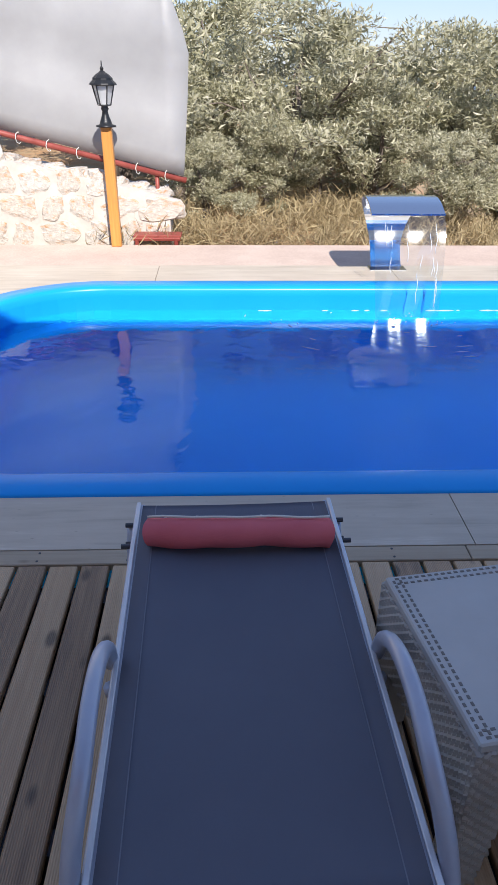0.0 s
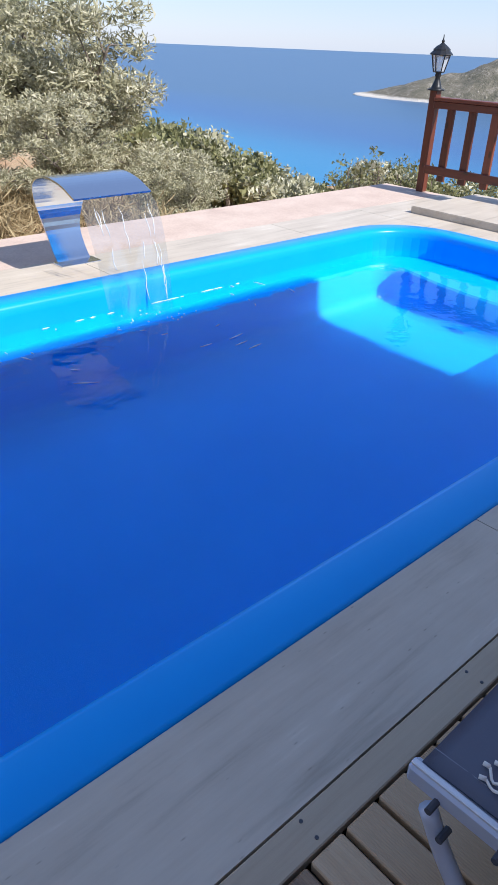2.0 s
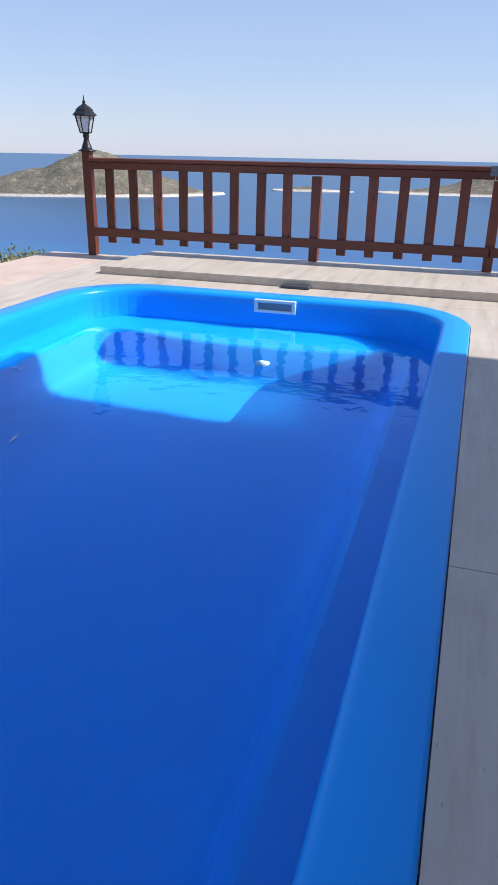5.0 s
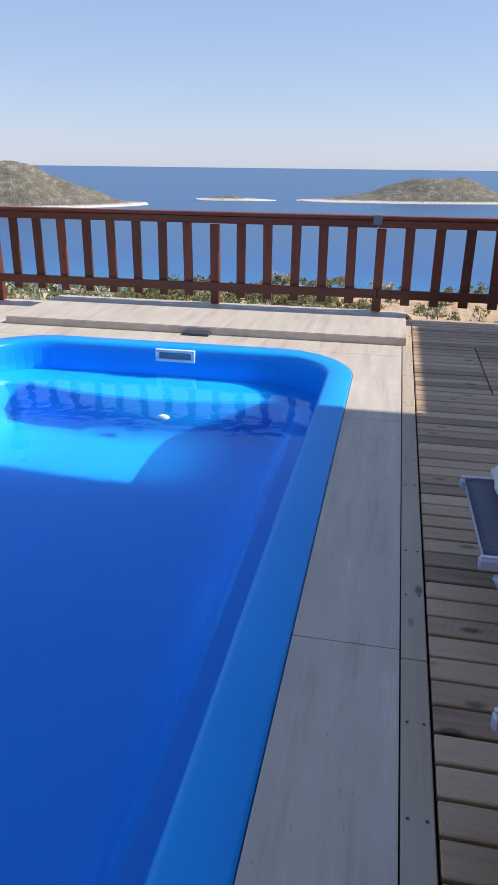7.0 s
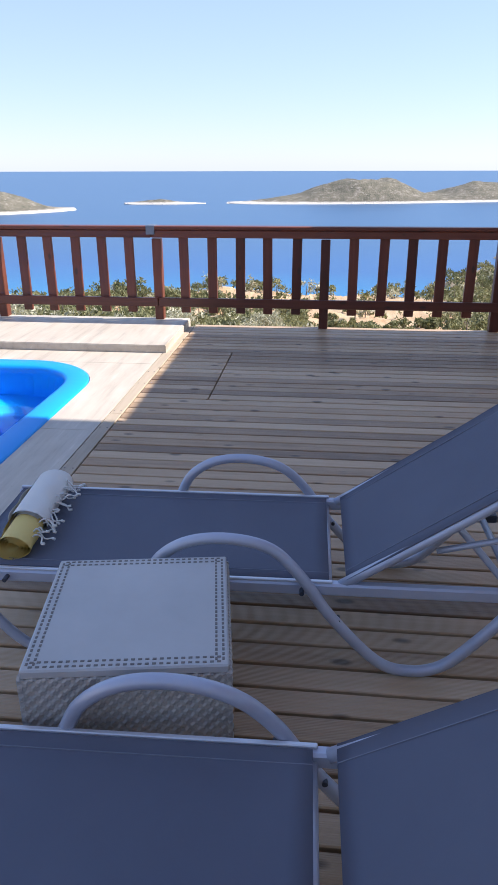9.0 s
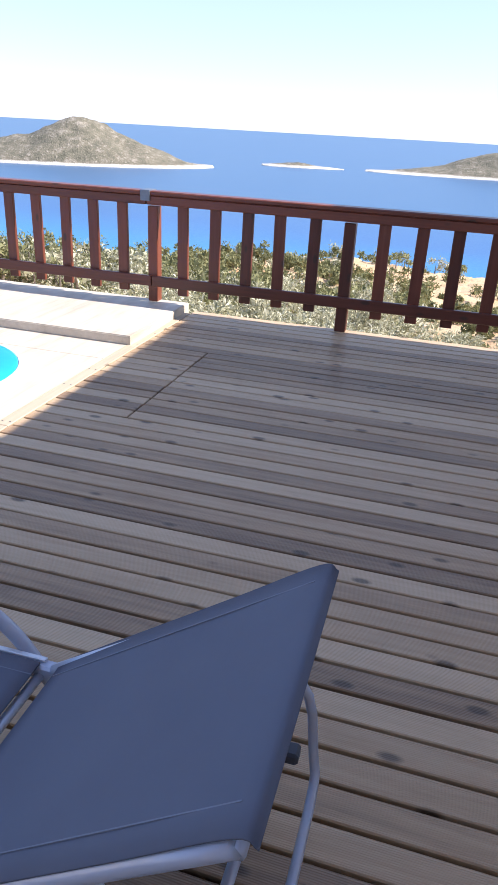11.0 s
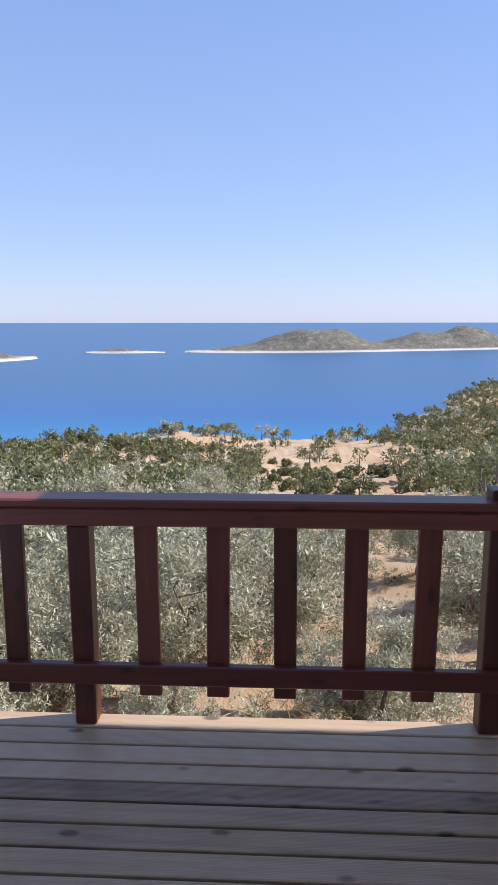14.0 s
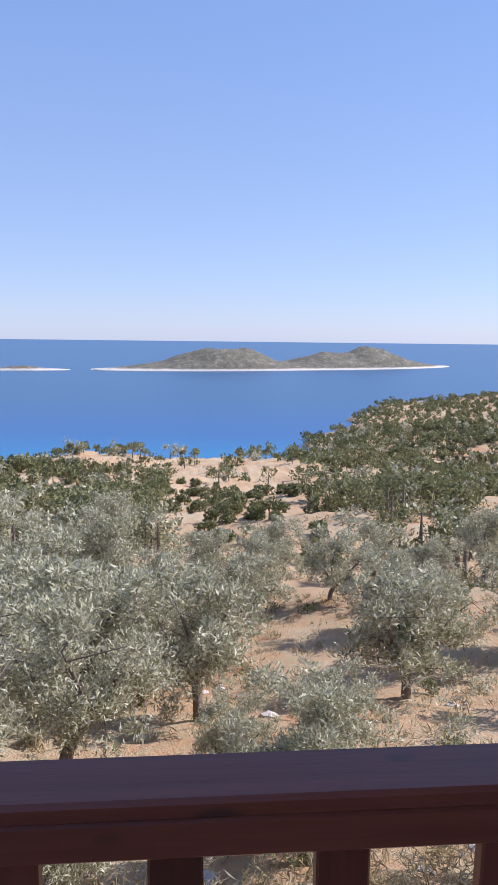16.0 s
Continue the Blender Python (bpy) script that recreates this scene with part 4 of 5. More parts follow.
def make_chair():
    ch = thing("garden_chair", "taupe moulded plastic garden armchair", "chair")
    ch.matrix_basis = pose(-1.22, -2.12, PLAT_Z, 0, 0, 6)
    part("seat", sag_panel("chair_seat", -0.22, 0.22, [(0.20, 0.43), (0.0, 0.425), (-0.22, 0.44), (-0.26, 0.42)], M_PLASTIC, 0.012, 0.03), ch)
    part("backrest", sag_panel("chair_back", -0.22, 0.22, [(0.20, 0.44), (0.235, 0.60), (0.275, 0.80), (0.30, 0.88)], M_PLASTIC, 0.0, 0.028), ch)
    for sx in (-1, 1):
        for pts in (((sx * 0.23, 0.20, 0.43), (sx * 0.255, 0.27, 0.2), (sx * 0.275, 0.33, 0.02)), ((sx * 0.23, -0.24, 0.43), (sx * 0.25, -0.27, 0.2), (sx * 0.26, -0.30, 0.02))):
            part("leg", tube_mesh("leg", pts, [0.026] * 13, M_PLASTIC, 6, 6), ch)
        part("arm", tube_mesh("arm", [(sx * 0.235, 0.25, 0.66), (sx * 0.255, 0.1, 0.67), (sx * 0.255, -0.15, 0.665), (sx * 0.25, -0.25, 0.62), (sx * 0.245, -0.25, 0.43)], 0.02, M_PLASTIC, 6, 5), ch)
    return ch


make_chair()
dt = thing("dining_table", "dark wooden dining table on the veranda platform", "table")
dt.matrix_basis = pose(-1.2, -2.95, PLAT_Z)
part("top", box_mesh("top", (-0.8, -0.42, 0.70), (0.8, 0.42, 0.735), M_ROOFWOOD, 0.006), dt)
tl = box_mesh("leg", (-0.04, -0.04, 0.0), (0.04, 0.04, 0.70), M_PLASTIC, 0.005)
for sx in (-1, 1):
    for sy in (-1, 1):
        part("leg", tl, dt, m=pose(sx * 0.7, sy * 0.33, 0))

# ---------------------------------------------------------------- stone wall and tarpaulin across the pool


def make_stone_wall():
    wall = thing("wall_stone", "rough rubble stone wall with pale mortar", "wall", kind="structure")
    bm = bmesh.new()
    vs = [(-11.0, 6.312, -0.3), (-6.28, 6.312, -0.3), (-6.28, 6.75, -0.3), (-11.0, 6.75, -0.3), (-11.0, 6.312, 1.36), (-6.28, 6.312, 0.36), (-6.28, 6.75, 0.36), (-11.0, 6.75, 1.36)]
    b = [bm.verts.new(p) for p in vs]
    for q in ((0, 1, 5, 4), (1, 2, 6, 5), (2, 3, 7, 6), (3, 0, 4, 7), (4, 5, 6, 7), (3, 2, 1, 0)):
        bm.faces.new([b[i] for i in q])
    part("core", bm_mesh("wall_core", bm, M_MORTAR), wall)
    rng = random.Random(11)
    shapes = []
    for s in range(6):
        bm = bmesh.new()
        bmesh.ops.create_icosphere(bm, subdivisions=2, radius=1.0)
        for p in bm.verts:
            n3 = noise.noise_vector(p.co * 1.1 + Vector((s * 9.0, 0, 0)))
            c = p.co + n3 * 0.55
            p.co = Vector((max(-0.86, min(0.86, c.x)), max(-0.7, min(0.7, c.y)), max(-0.82, min(0.82, c.z))))
        shapes.append(bm_mesh("stone", bm, M_STONE, False))
    z = -0.10
    while z < 1.2:
        hgt = rng.uniform(0.18, 0.32)
        x = -8.7 + rng.uniform(0, 0.2)
        while x < -6.3:
            wid = rng.uniform(0.22, 0.5)
            top = 0.36 + (-6.28 - x) * 0.212
            if z + hgt * 0.4 < top:
                part("stone", shapes[rng.randrange(6)], wall, m=pose(min(x + wid / 2, -6.36), 6.335, z + hgt / 2, 0, rng.uniform(-14, 14), 0) @ Matrix.Diagonal((wid * 0.57, 0.05 + rng.uniform(-0.015, 0.015), hgt * 0.62, 1)))
            x += wid
        z += hgt
    for k in range(12):
        x = -8.6 + k * 0.2
        part("stone", shapes[k % 6], wall, m=pose(x, 6.52, 0.36 + (-6.28 - x) * 0.212 - 0.02, 0, 12, 20 * k) @ Matrix.Diagonal((0.14, 0.16, 0.07, 1)))


make_stone_wall()


def make_tarp():
    tp = thing("tarpaulin", "grey tarpaulin hung on a red painted metal frame", "tarpaulin")
    nu, nv = 30, 18
    v, f = [], []
    for a in range(nu + 1):
        u = a / nu
        x = -11.0 + 4.86 * u
        zb = 1.70 - 1.17 * u
        for b in range(nv + 1):
            t = b / nv
            z = zb + (3.6 - zb) * t
            lean = -0.14 * math.sin(min(1.0, t * 1.3) * math.pi) if u > 0.9 else 0
            right = 0.0
            if u > 0.97:
                right = 0.09 * math.sin(t * math.pi * 0.9) - max(0, z - 1.6) * 0.42
            v.append((x + right, 6.42 + 0.05 * math.sin(u * 9) * math.sin(t * 3) + 0.12 * t + 0.02 * math.sin(t * 22 + u * 3), z))
    for a in range(nu):
        for b in range(nv):
            k = a * (nv + 1) + b
            f.append((k, k + nv + 1, k + nv + 2, k + 1))
    ob = part("sheet", mesh_from("tarp_sheet", v, f, M_TARP, True), tp)
    so = ob.modifiers.new("thick", 'SOLIDIFY')
    so.thickness = 0.004
    v, f = [], []
    add_tube(v, f, [Vector((-11.0, 6.45, 1.66)), Vector((-6.12, 6.45, 0.49))], 0.028, 8)
    for x in (-6.4, -8.2, -10):
        zt = 0.49 + (-6.12 - x) * 0.24
        add_tube(v, f, [Vector((x, 6.47, zt)), Vector((x, 6.47, zt - 0.32))], 0.02, 8)
    part("frame", mesh_from("tarp_frame", v, f, M_REDPIPE, True), tp, "red painted metal tube")
    v, f = [], []
    for k in range(10):
        x = -6.3 - k * 0.27
        zc = 0.49 + (-6.12 - x) * 0.24
        loop = [Vector((x + 0.02 * math.cos(q), 6.43 + 0.035 * math.cos(q * 1.0), zc + 0.05 * math.sin(q))) for q in np.linspace(0, 6.28, 9)]
        add_tube(v, f, loop, 0.004, 4, False)
    part("ties", mesh_from("ties", v, f, M_WHITECOT, True), tp, "pale cord ties", kind="stuff")


make_tarp()
st = thing("metal_stool", "low red painted metal frame by the wall", "stand")
st.matrix_basis = pose(-6.42, 6.12, -0.21)
v, f = [], []
for p in (((-0.2, 0, 0.22), (0.24, 0, 0.22)), ((-0.2, 0.16, 0.22), (0.24, 0.16, 0.22)), ((0.2, 0, 0.0), (0.2, 0, 0.22)), ((-0.17, 0, 0), (-0.17, 0, 0.22)), ((0.2, 0.16, 0), (0.2, 0.16, 0.22)), ((-0.17, 0.16, 0), (-0.17, 0.16, 0.22))):
    add_tube(v, f, [Vector(p[0]), Vector(p[1])], 0.02, 6)
part("frame", mesh_from("stand_frame", v, f, M_REDPIPE), st)
part("shelf", box_mesh("shelf", (-0.2, -0.01, 0.235), (0.25, 0.17, 0.255), M_REDPIPE, 0.003), st)

# ---------------------------------------------------------------- trees


def leaf_cloud(centers, radii, count, size, rng, flat=0.5, curl=0.25, aspect=0.26):
    """Arrays of small pointed leaves spread through a crown of clumps."""
    centers = np.asarray(centers, float)
    w = np.asarray(radii) ** 2
    pick = rng.choice(len(centers), size=count, p=w / w.sum())
    d = rng.normal(size=(count, 3))
    d /= np.linalg.norm(d, axis=1)[:, None]
    r = np.asarray(radii)[pick] * rng.uniform(0.25, 1.08, count) ** 0.5
    c = centers[pick] + d * r[:, None] * np.array([1, 1, 0.8])
    axis_ = d * 0.5 + rng.normal(size=(count, 3)) * 0.6 + np.array([0, 0, 0.35])
    axis_ /= np.linalg.norm(axis_, axis=1)[:, None]
    side = np.cross(axis_, rng.normal(size=(count, 3)))
    side /= np.linalg.norm(side, axis=1)[:, None]
    ln = size * rng.uniform(0.6, 1.3, count)
    a = c - axis_ * ln[:, None] * 0.5
    b = c + axis_ * ln[:, None] * 0.5 
    g = c + side * ln[:, None] * aspect + axis_ * ln[:, None] * 0.08
    co = np.stack([a, b, g], 1).reshape(-1, 3)
    faces = np.arange(count * 3).reshape(-1, 3)
    return co, faces


def fast_mesh(name, co, faces, mat):
    me = bpy.data.meshes.new(name)
    me.vertices.add(len(co))
    me.vertices.foreach_set("co", np.asarray(co, np.float32).ravel())
    me.loops.add(faces.size)
    me.loops.foreach_set("vertex_index", faces.astype(np.int32).ravel())
    me.polygons.add(len(faces))
    me.polygons.foreach_set("loop_start", (np.arange(len(faces)) * faces.shape[1]).astype(np.int32))
    me.materials.append(mat)
    me.update(calc_edges=True)
    return me


def olive_meshes(seed, height, spread, leaves, size=0.085, aspect=0.26):
    """Trunk with limbs, and a crown of leafy clumps with narrow leaves outside and coarse light-blocking leaves within.
    """
    rng = np.random.default_rng(seed)
    pr = random.Random(seed)
    v, f = [], []
    lean = Vector((pr.uniform(-0.3, 0.3), pr.uniform(-0.3, 0.3), 0))
    fork = Vector((lean.x * 0.6, lean.y * 0.6, height * 0.22))
    base = [Vector((0, 0, -0.4)), Vector((lean.x * 0.2 + 0.06, lean.y * 0.2, height * 0.12)), fork]
    add_tube(v, f, smooth_path(base, 4), [0.18, 0.16, 0.145, 0.135, 0.125, 0.12, 0.115, 0.11, 0.10], 9)
    centers, radii = [], []
    limbs = pr.randint(5, 7)
    for k in range(limbs):
        a = 2 * math.pi * k / limbs + pr.uniform(-0.4, 0.4)
        out = spread * pr.uniform(0.35, 0.75)
        top = height * pr.uniform(0.28, 0.80)
        end = Vector((math.cos(a) * out, math.sin(a) * out, top)) + lean
        mid = fork.lerp(end, 0.5) + Vector((pr.uniform(-0.2, 0.2), pr.uniform(-0.2, 0.2), 0.15))
        path = smooth_path([fork, mid, end], 4)
        add_tube(v, f, path, [0.075 - 0.062 * i / (len(path) - 1) for i in range(len(path))], 6)
        for j in range(9):
            at = path[min(len(path) - 1, 3 + j % 6)]
            q = at + Vector((pr.gauss(0, 0.3), pr.gauss(0, 0.3), pr.gauss(0.12, 0.22))) * spread * 0.6
            add_tube(v, f, [at, q], [0.018, 0.005], 4, False)
            centers.append(q)
            radii.append(spread * pr.uniform(0.11, 0.22))
    for j in range(14):
        a = pr.uniform(0, 2 * math.pi)
        r = spread * 0.55 * math.sqrt(pr.random())
        centers.append(Vector((math.cos(a) * r, math.sin(a) * r, height * pr.uniform(0.70, 0.92))) + lean)
        radii.append(spread * pr.uniform(0.11, 0.20))
    wood_me = mesh_from("olive_wood", v, f, M_BARK, True)
    co, faces = leaf_cloud(centers, radii, leaves, size, rng, aspect=aspect)
    # coarse inner foliage keeps the light out of the middle of each clump
    inner, inner_faces = leaf_cloud(centers, [r * 0.5 for r in radii], len(centers) * 22, 0.18, rng, aspect=0.3)
    co, faces = np.concatenate([co, inner]), np.concatenate([faces, inner_faces + len(co)])
    return wood_me, fast_mesh("olive_crown", co, faces, M_OLIVE)


OLIVES = [olive_meshes(21, 4.2, 2.15, 15500, 0.13, 0.20), olive_meshes(22, 3.8, 2.1, 15000, 0.13, 0.20), olive_meshes(23, 3.6, 2.1, 14500, 0.13, 0.20)]
FAR_OLIVES = [olive_meshes(31, 4.2, 2.4, 7000, 0.20, 0.24), olive_meshes(32, 3.8, 2.4, 6500, 0.20, 0.24), olive_meshes(33, 3.7, 2.4, 6500, 0.20, 0.24)]


def put_olive(x, y, k, scale=1.0, turn=0.0, drop=0.0):
    tall = 0.78 if y > 7 and x < 1 else 1.0
    z = float(ground_height(x, y)) - drop
    wood_me, crown_me = (OLIVES if x < 12 and y < 10 else FAR_OLIVES)[k]
    t = thing("olive_tree", "grey-green olive tree with a loose narrow-leaved crown", "tree", pose(x, y, z, 0, 0, turn) @ Matrix.Diagonal((scale, scale, scale * tall, 1)), "olive trees on the slope")
    part("trunk", wood_me, t)
    part("crown", crown_me, t)
    return t


# trees behind the pool
for x, y, k, s, a, d in ((-4.6, 8.9, 0, 0.78, 10, 0.0), (-2.75, 8.6, 1, 0.82, 80, 0.0), (-7.3, 11.2, 2, 0.9, 200, 0), (-5.9, 13.5, 0, 0.9, 120, 0.0), (-4.2, 12.4, 2, 0.85, 300, 0.3), (-9.4, 14.5, 1, 1.0, 40, 0),
                         (-6.0, 7.5, 2, 0.36, 15, 0), (-5.3, 7.9, 1, 0.42, 95, 0), (-3.4, 7.3, 2, 0.4, 250, 0), (-2.1, 7.4, 1, 0.38, 310, 0),
                         (-0.75, 8.8, 2, 0.6, 30, 0.15), (-6.3, 9.0, 1, 0.62, 150, 0.1), (-3.9, 8.2, 2, 0.6, 60, 0.1), (-3.5, 10.3, 2, 0.8, 10, 0.4), (-6.0, 10.8, 0, 0.75, 77, 0.4), (-2.4, 11.2, 0, 0.85, 140, 0.2), (-2.0, 9.6, 1, 0.7, 20, 0.1)):
    put_olive(x, y, k, s, a, d)
# trees on the slope below the terrace
for x, y, k, s, a, d in ((7.0, -2.3, 2, 0.74, 0, 0.0), (4.6, 3.3, 1, 0.62, 50, 0.1), (10.5, 1.4, 0, 0.98, 110, 0), (8.6, 4.6, 1, 0.95, 60, 0), (6.2, 0.9, 2, 0.55, 200, 0.1), (9.0, -7.4, 1, 0.8, 280, 0), (6.0, -5.4, 0, 0.6, 20, 0.1),
                         (15.0, -1.0, 0, 1.0, 170, 0), (17.5, -7.0, 1, 1.05, 220, 0), (14.0, 5.2, 2, 1.2, 15, 0), (16.5, 2.2, 1, 1.2, 95, 0), (20, 5.0, 0, 1.25, 140, 0), (21.5, 1.8, 2, 1.2, 200, 0),
                         (13, 9.0, 0, 1.1, 60, 0), (27, 0.4, 1, 1.15, 10, 0), (28.5, -3.4, 2, 0.95, 310, 0), (31, -7.5, 0, 0.9, 33, 0), (37, -11.3, 1, 1.0, 77, 0), (27, 6.0, 0, 1.25, 20, 0), (33, 3.5, 2, 1.2, 100, 0),
                         (34, -16.5, 0, 1.1, 12, 0), (22, -13.5, 2, 1.1, 300, 0), (20, 11, 2, 1.2, 250, 0), (27, 13, 1, 1.2, 180, 0), (35, -1.5, 1, 0.9, 130, 0), (34, 9.5, 0, 1.2, 66, 0), (40, -6.5, 2, 0.95, 5, 0), (40, 4.0, 1, 1.15, 210, 0), (14.5, -11.5, 0, 1.0, 90, 0), (29, -12.0, 2, 0.8, 47, 0),
                         (12.4, 3.4, 2, 0.95, 140, 0), (18.5, 4.2, 1, 1.1, 30, 0), (24, 3.6, 0, 1.15, 260, 0), (18.2, 0.6, 2, 0.9, 70, 0), (24.5, -1.2, 1, 1.0, 350, 0), (7.6, 2.9, 0, 0.8, 190, 0), (20.6, -8.8, 0, 0.9, 100, 0), (25.5, -8.6, 2, 0.95, 160, 0), (33, -4.5, 0, 0.9, 270, 0), (12.2, -3.9, 2, 0.55, 15, 0.1), (10.6, -1.4, 1, 0.5, 240, 0.1), (16.5, 7.5, 0, 1.2, 310, 0), (23.5, 8.0, 1, 1.2, 80, 0)):
    put_olive(x, y, k, s, a, d)


def wood_density(x, y):
    """How thickly the lower slope is wooded at a place, and the size of its trees."""
    xe = x - 0.5 * max(0.0, y - 12)
    u = (y + 0.8) / (x + 1.0) + 0.083
    patch = noise.noise(Vector((x * 0.03, y * 0.03, 0.3))) + 0.5 * noise.noise(Vector((x * 0.09, y * 0.09, 4.0)))
    if xe > 262:
        return (0.6 if patch > -0.25 else 0.2), 1.75
    if xe > 156:
        right = u < -0.09
        return (0.75 if right and patch > -0.1 else (0.26 if patch > 0.1 else 0.06)), (1.0 if right else 1.45)
    if -0.11 < u < 0.12:
        return (0.62 if patch > 0.12 else 0.20), 0.62
    if u <= -0.11:
        return (1.0 if patch > -0.28 else 0.15), (1.25 if x < 90 else 0.95)
    return (1.0 if patch > -0.35 else 0.2), (1.2 if x < 100 else 1.0)


def make_woods():
    """Pines and scrub over the lower hillside, in one piece as nobody could count them."""
    rng = np.random.default_rng(8)
    groups = {"pine": ([], []), "olive": ([], []), "dry": ([], [])}
    trunks_v, trunks_f = [], []

    def plant(kind, cs, rs, bits, size, aspect):
        co, fa = leaf_cloud(cs, rs, bits, size, rng, aspect=aspect)
        groups[kind][0].append(co)
        groups[kind][1].append(fa)

    def tree(kind, x, y, z, big, hgt, bits, size, low=0.3):
        """A rounded crown of clumps over a short trunk."""
        cs, rs = [], []
        for k in range(7):
            a = rng.uniform(0, 6.283)
            t = rng.uniform(low, 0.92)
            out = big * 0.62 * math.sqrt(max(0.05, 1 - (2 * t - 0.95) ** 2)) * rng.uniform(0.5, 1.0)
            cs.append((x + math.cos(a) * out, y + math.sin(a) * out, z + hgt * t))
            rs.append(big * rng.uniform(0.28, 0.46))
        plant(kind, cs, rs, int(bits * 0.72), size, 0.42)
        plant(kind, cs, [r * 0.6 for r in rs], int(bits * 0.28), size * 1.7, 0.5)
        add_tube(trunks_v, trunks_f, [Vector((x, y, z - 0.6)), Vector((x + rng.normal() * 0.2, y, z + hgt * 0.7))], [0.05 * big + 0.06, 0.05], 5, False)

    made = tries = 0
    while made < 1800 and tries < 40000:
        tries += 1
        x = 42 + 300 * rng.uniform() ** 1.25
        y = rng.uniform(-14 - x * 0.52, 12 + x * 0.72)
        z = float(ground_height(x, y))
        if z < SEA_Z + 0.8:
            continue
        dens, grow = wood_density(x, y)
        if rng.uniform() > dens:
            continue
        coast = x - 0.5 * max(0.0, y - 12) > 256
        kind = "pine" if rng.uniform() < (0.55 if x < 60 else 0.86) else "olive"
        big = rng.uniform(1.5, 2.7) * grow
        hgt = big * rng.uniform(1.1, 1.6)
        if grow < 0.7:
            hgt = big * rng.uniform(0.8, 1.3)
        bits = 270 if x < 80 else (180 if x < 150 else 125)
        tree(kind, x, y, z, big * (1.2 if coast else 1.0), hgt, bits, 0.20 + 0.0027 * x, 0.42 if coast and rng.uniform() < 0.7 else 0.12)
        made += 1
    # wooded cape
    for k in range(2300):
        x, y = rng.uniform(195, 520), rng.uniform(-320, -36)
        z = float(ground_height(x, y))
        if z < SEA_Z + 0.6 or (x < 262 and rng.uniform() < 0.3):
            continue
        big = rng.uniform(2.0, 3.6)
        tree("pine", x, y, z, big, big * rng.uniform(0.9, 1.4), 70, 1.0, 0.2)
    # scrub on the steep bank past the end of the pool
    for k in range(300):
        az = radians(rng.uniform(30, 57))
        dist = rng.uniform(30, 46)
        x, y = -6.8 + dist * math.sin(az), 0.8 + dist * math.cos(az)
        top = 1.0 - dist * math.tan(radians(5.0 + max(0, math.degrees(az) - 37) * 0.37))
        z = top - rng.uniform(2.0, 3.0)
        if abs(z - float(ground_height(x, y))) > 3.5:
            continue
        z = max(z, float(ground_height(x, y)) - 0.3)
        big = rng.uniform(1.1, 1.9)
        tree("pine" if rng.uniform() < 0.6 else "olive", x, y, z, big, big * 1.2, 380, 0.24)
    # bushes among the olives, tufts and dry grass
    for k in range(150):
        x = 3.0 + 44 * rng.uniform() ** 0.8
        y = rng.uniform(-6 - x * 0.45, 8 + x * 0.5)
        if abs(x - 23) < 6 and abs(y + 5.1) < 2.2:
            continue
        z = float(ground_height(x, y))
        big = rng.uniform(0.35, 0.85)
        plant("olive" if rng.uniform() < 0.6 else "pine", [(x + rng.normal() * big * 0.5, y + rng.normal() * big * 0.5, z + big * rng.uniform(0.2, 0.8)) for q in range(4)], [big * 0.5] * 4, 300 if x < 20 else 190, 0.09 + 0.003 * x, 0.3)
    for k in range(230):
        x = 0.7 + 7.5 * rng.uniform()
        y = rng.uniform(-7, 6)
        z = float(ground_height(x, y))
        r = rng.uniform(0.2, 0.5)
        plant("dry" if rng.uniform() < 0.55 else "olive", [(x, y, z + r * 0.5), (x + rng.normal() * r, y + rng.normal() * r, z + r * 0.3)], [r, r * 0.7], 130, 0.17, 0.1)
    for k in range(2000):
        x = 1.0 + 60 * rng.uniform() ** 1.6
        y = rng.uniform(-8 - x * 0.6, 12 + x * 0.6)
        z = float(ground_height(x, y))
        plant("dry", [(x, y, z + 0.12)], [rng.uniform(0.15, 0.5)], 30, 0.2 + x * 0.004, 0.1)
    for k in range(330):
        x = rng.uniform(-7.0, -0.5)
        y = rng.uniform(6.15, 8.2)
        z = float(ground_height(x, y))
        plant("dry", [(x, y, z + 0.15)], [rng.uniform(0.12, 0.38)], 60, 0.18, 0.06)
    for kind, mat, name, label, cat in (("pine", M_PINE, "pine_wood", "dark green pine wood covering the slope to the sea", "woods"),
                                        ("olive", M_OLIVE, "olive_grove", "grey-green olive scrub over the hillside", "woods"),
                                        ("dry", M_SCRUB, "dry_grass", "dry straw-coloured grass and weeds", "grass")):
        cos, fas = groups[kind]
        off, fl = 0, []
        for c, fa in zip(cos, fas):
            fl.append(fa + off)
            off += len(c)
        tagged(new(name, fast_mesh(name, np.concatenate(cos), np.concatenate(fl), mat)), label, cat, kind="stuff")
    tagged(new("tree_trunks", mesh_from("tree_trunks", trunks_v, trunks_f, M_BARK)), "thin brown trunks of the far trees", "woods", kind="stuff")


make_woods()


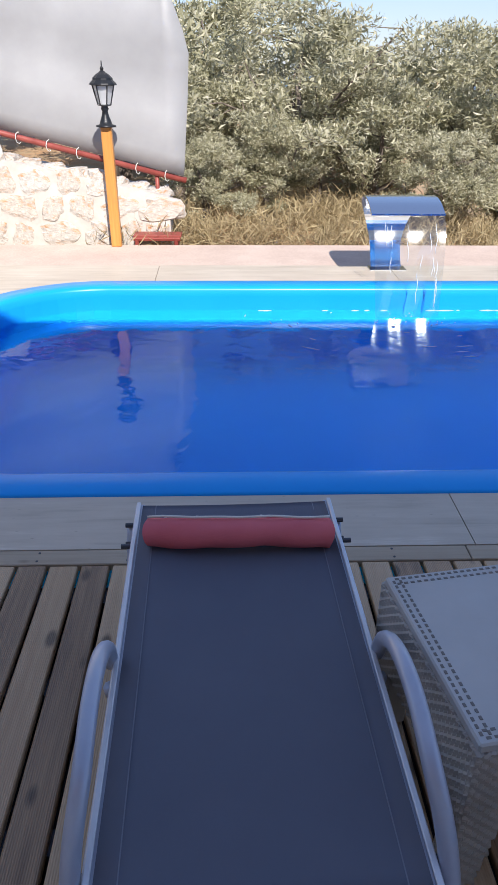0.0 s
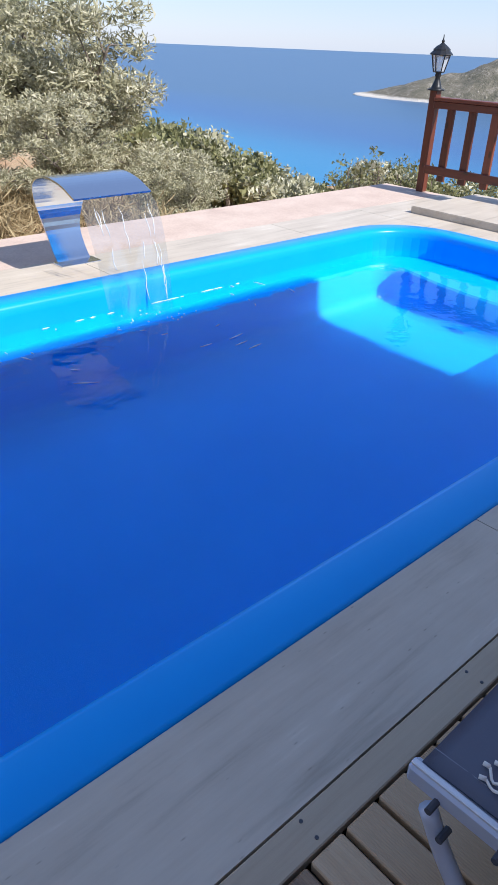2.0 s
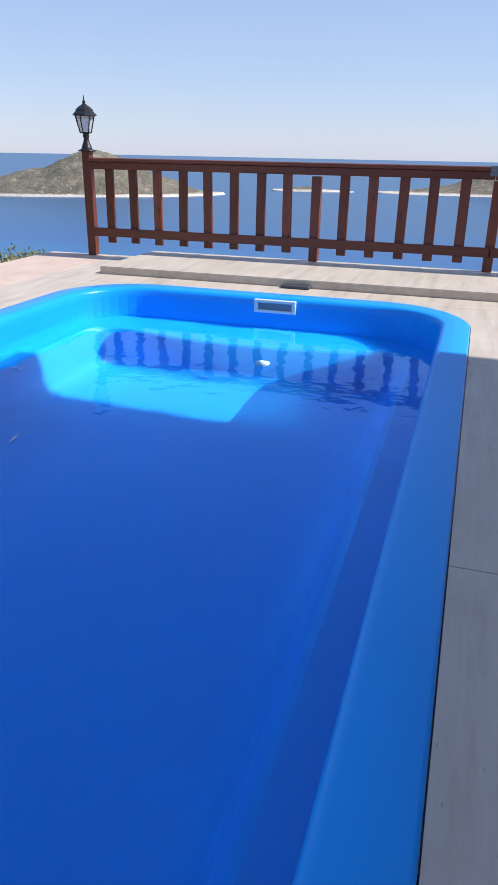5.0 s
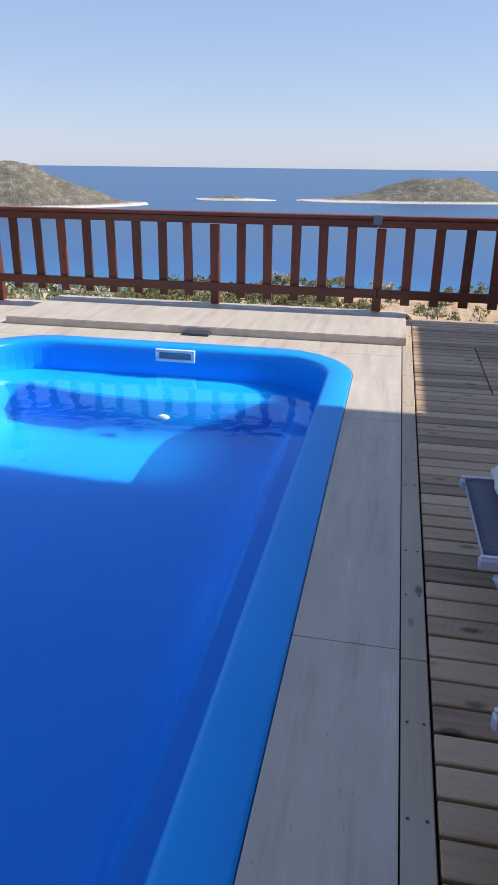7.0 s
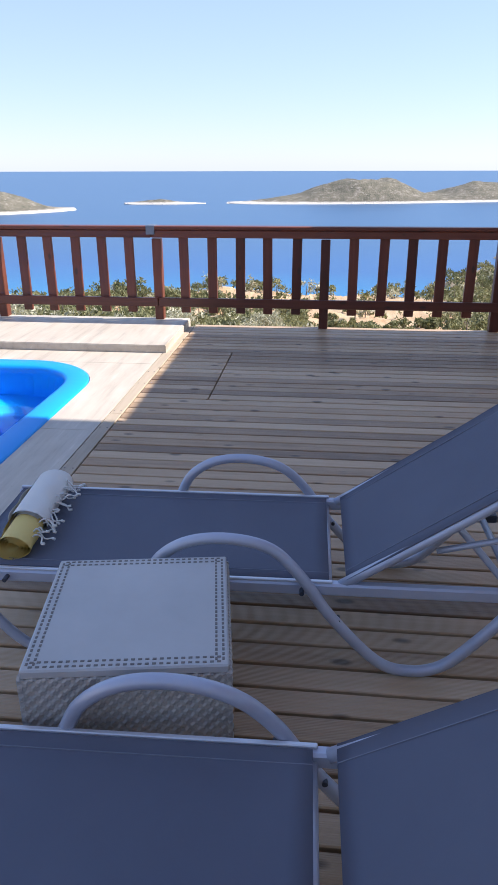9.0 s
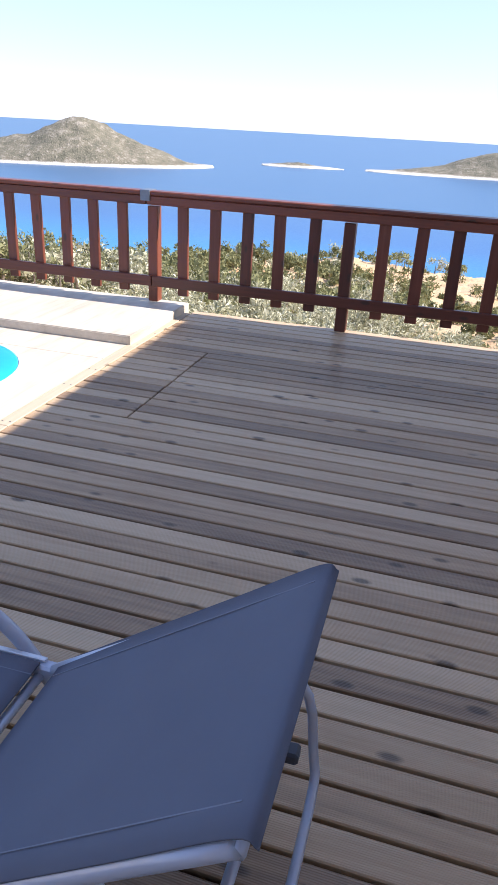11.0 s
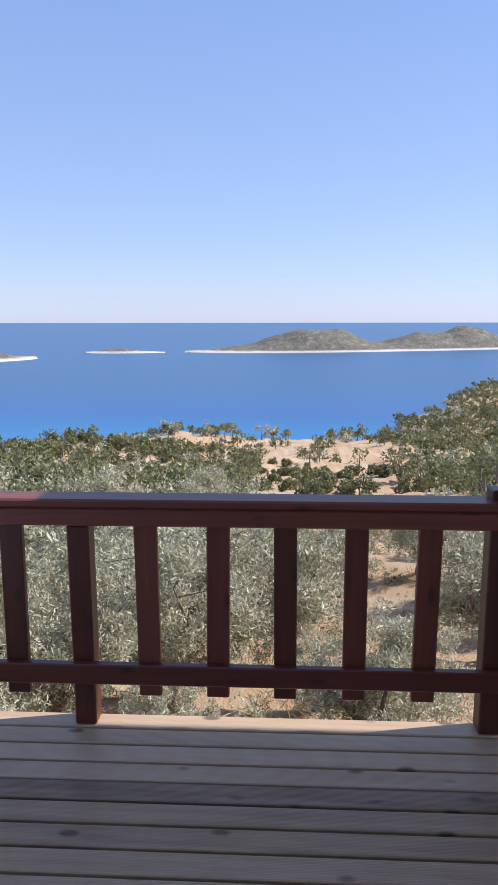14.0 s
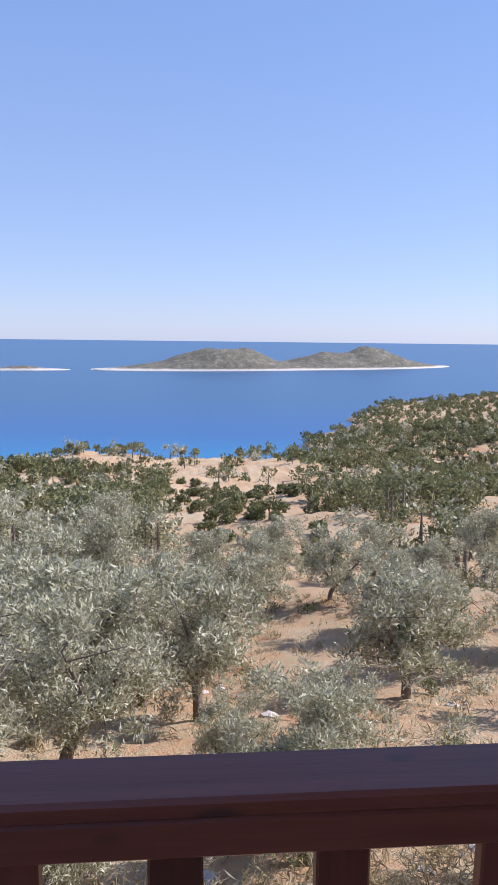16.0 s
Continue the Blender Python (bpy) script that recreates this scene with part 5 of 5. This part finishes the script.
def make_boulders():
    """Loose pale rocks lying on the slope."""
    rng = random.Random(17)
    shapes = []
    for s in range(4):
        bm = bmesh.new()
        bmesh.ops.create_icosphere(bm, subdivisions=2, radius=1.0)
        for p in bm.verts:
            p.co += noise.noise_vector(p.co * 1.2 + Vector((s * 7.0, 3.0, 0))) * 0.5
        shapes.append(bm_mesh("boulder", bm, M_STONE, False))
    for k in range(60):
        x = 1.5 + 26 * rng.random() ** 1.3
        y = rng.uniform(-5 - x * 0.35, 5 + x * 0.35)
        r = rng.uniform(0.06, 0.20)
        ob = new("boulder", shapes[k % 4])
        ob.matrix_basis = pose(x, y, float(ground_height(x, y)) + r * 0.15, rng.uniform(-20, 20), rng.uniform(-20, 20), rng.uniform(0, 360)) @ Matrix.Diagonal((r * 1.3, r, r * 0.6, 1))
        tagged(ob, "pale weathered rock lying on dry soil", "rock", "rocks on the slope")


make_boulders()

# ---------------------------------------------------------------- deck boards
deck = thing("floor", "weathered grooved wooden deck boards", "deck", kind="structure")
PITCH, GAP = 0.1035, 0.012


def plank(y0, y1):
    return box_mesh("plank", (-(PITCH - GAP) / 2, y0, -0.028), ((PITCH - GAP) / 2, y1, 0.0), M_DECK, 0.004)


deck_long = plank(-1.715, 1.222)
deck_a, deck_b = plank(-1.715, 0.732), plank(0.740, 1.222)
deck_c, deck_d = plank(-1.715, -0.304), plank(-0.297, 1.222)
rngd = random.Random(5)
x = 0.008
while x > -9.6:
    m = pose(x, 0, rngd.uniform(-0.0012, 0.0012))
    if -2.22 < x < -0.98:
        part("plank", deck_a, deck, m=m)
        part("plank", deck_b, deck, m=m)
    elif rngd.random() < 0.06:
        part("plank", deck_c, deck, m=m)
        part("plank", deck_d, deck, m=m)
    else:
        part("plank", deck_long, deck, m=m)
    x -= PITCH
bm = bmesh.new()
for y in (-1.5, -0.9, -0.3, 0.3, 0.735, 1.1):
    add_box(bm, (-9.7, y - 0.03, -0.12), (0.05, y + 0.03, -0.030))
add_box(bm, (-9.7, -6.0, -0.30), (-0.121, 1.30, -0.16))
part("joists", bm_mesh("joists", bm, M_BLACKP), deck)
edge = tagged(thing("trim", "pale wooden border boards along the coping", "edge board", kind="structure"))
for a, b in ((-9.6, -7.34), (-7.336, -4.94), (-4.936, -2.55), (-2.546, -0.02)):
    part("board", box_mesh("board", (a, 1.230, -0.032), (b, 1.307, -0.001), M_BOARD, 0.003), edge)
v, f = [], []
for k in range(32):
    for yy in (1.247, 1.291):
        if k % 3:
            q = Vector((-9.4 + k * 0.3, yy, -0.0008))
            add_tube(v, f, [q, q + Vector((0, 0, 0.0012))], 0.0045, 8)
part("screws", mesh_from("screws", v, f, M_BLACKP), edge, kind="stuff")
plat = thing("floor_platform", "raised wooden veranda platform boards", "deck", kind="structure")
part("edge_board", box_mesh("edge_board", (-9.6, -1.80, -0.03), (0.05, -1.722, 0.035), M_PLAT, 0.005), plat)
pm = box_mesh("plank", (-9.6, -0.045, 0.02), (0.05, 0.045, PLAT_Z), M_PLAT, 0.004)
for k in range(32):
    part("plank", pm, plat, m=pose(0, -1.862 - k * 0.1, rngd.uniform(-0.001, 0.001)))
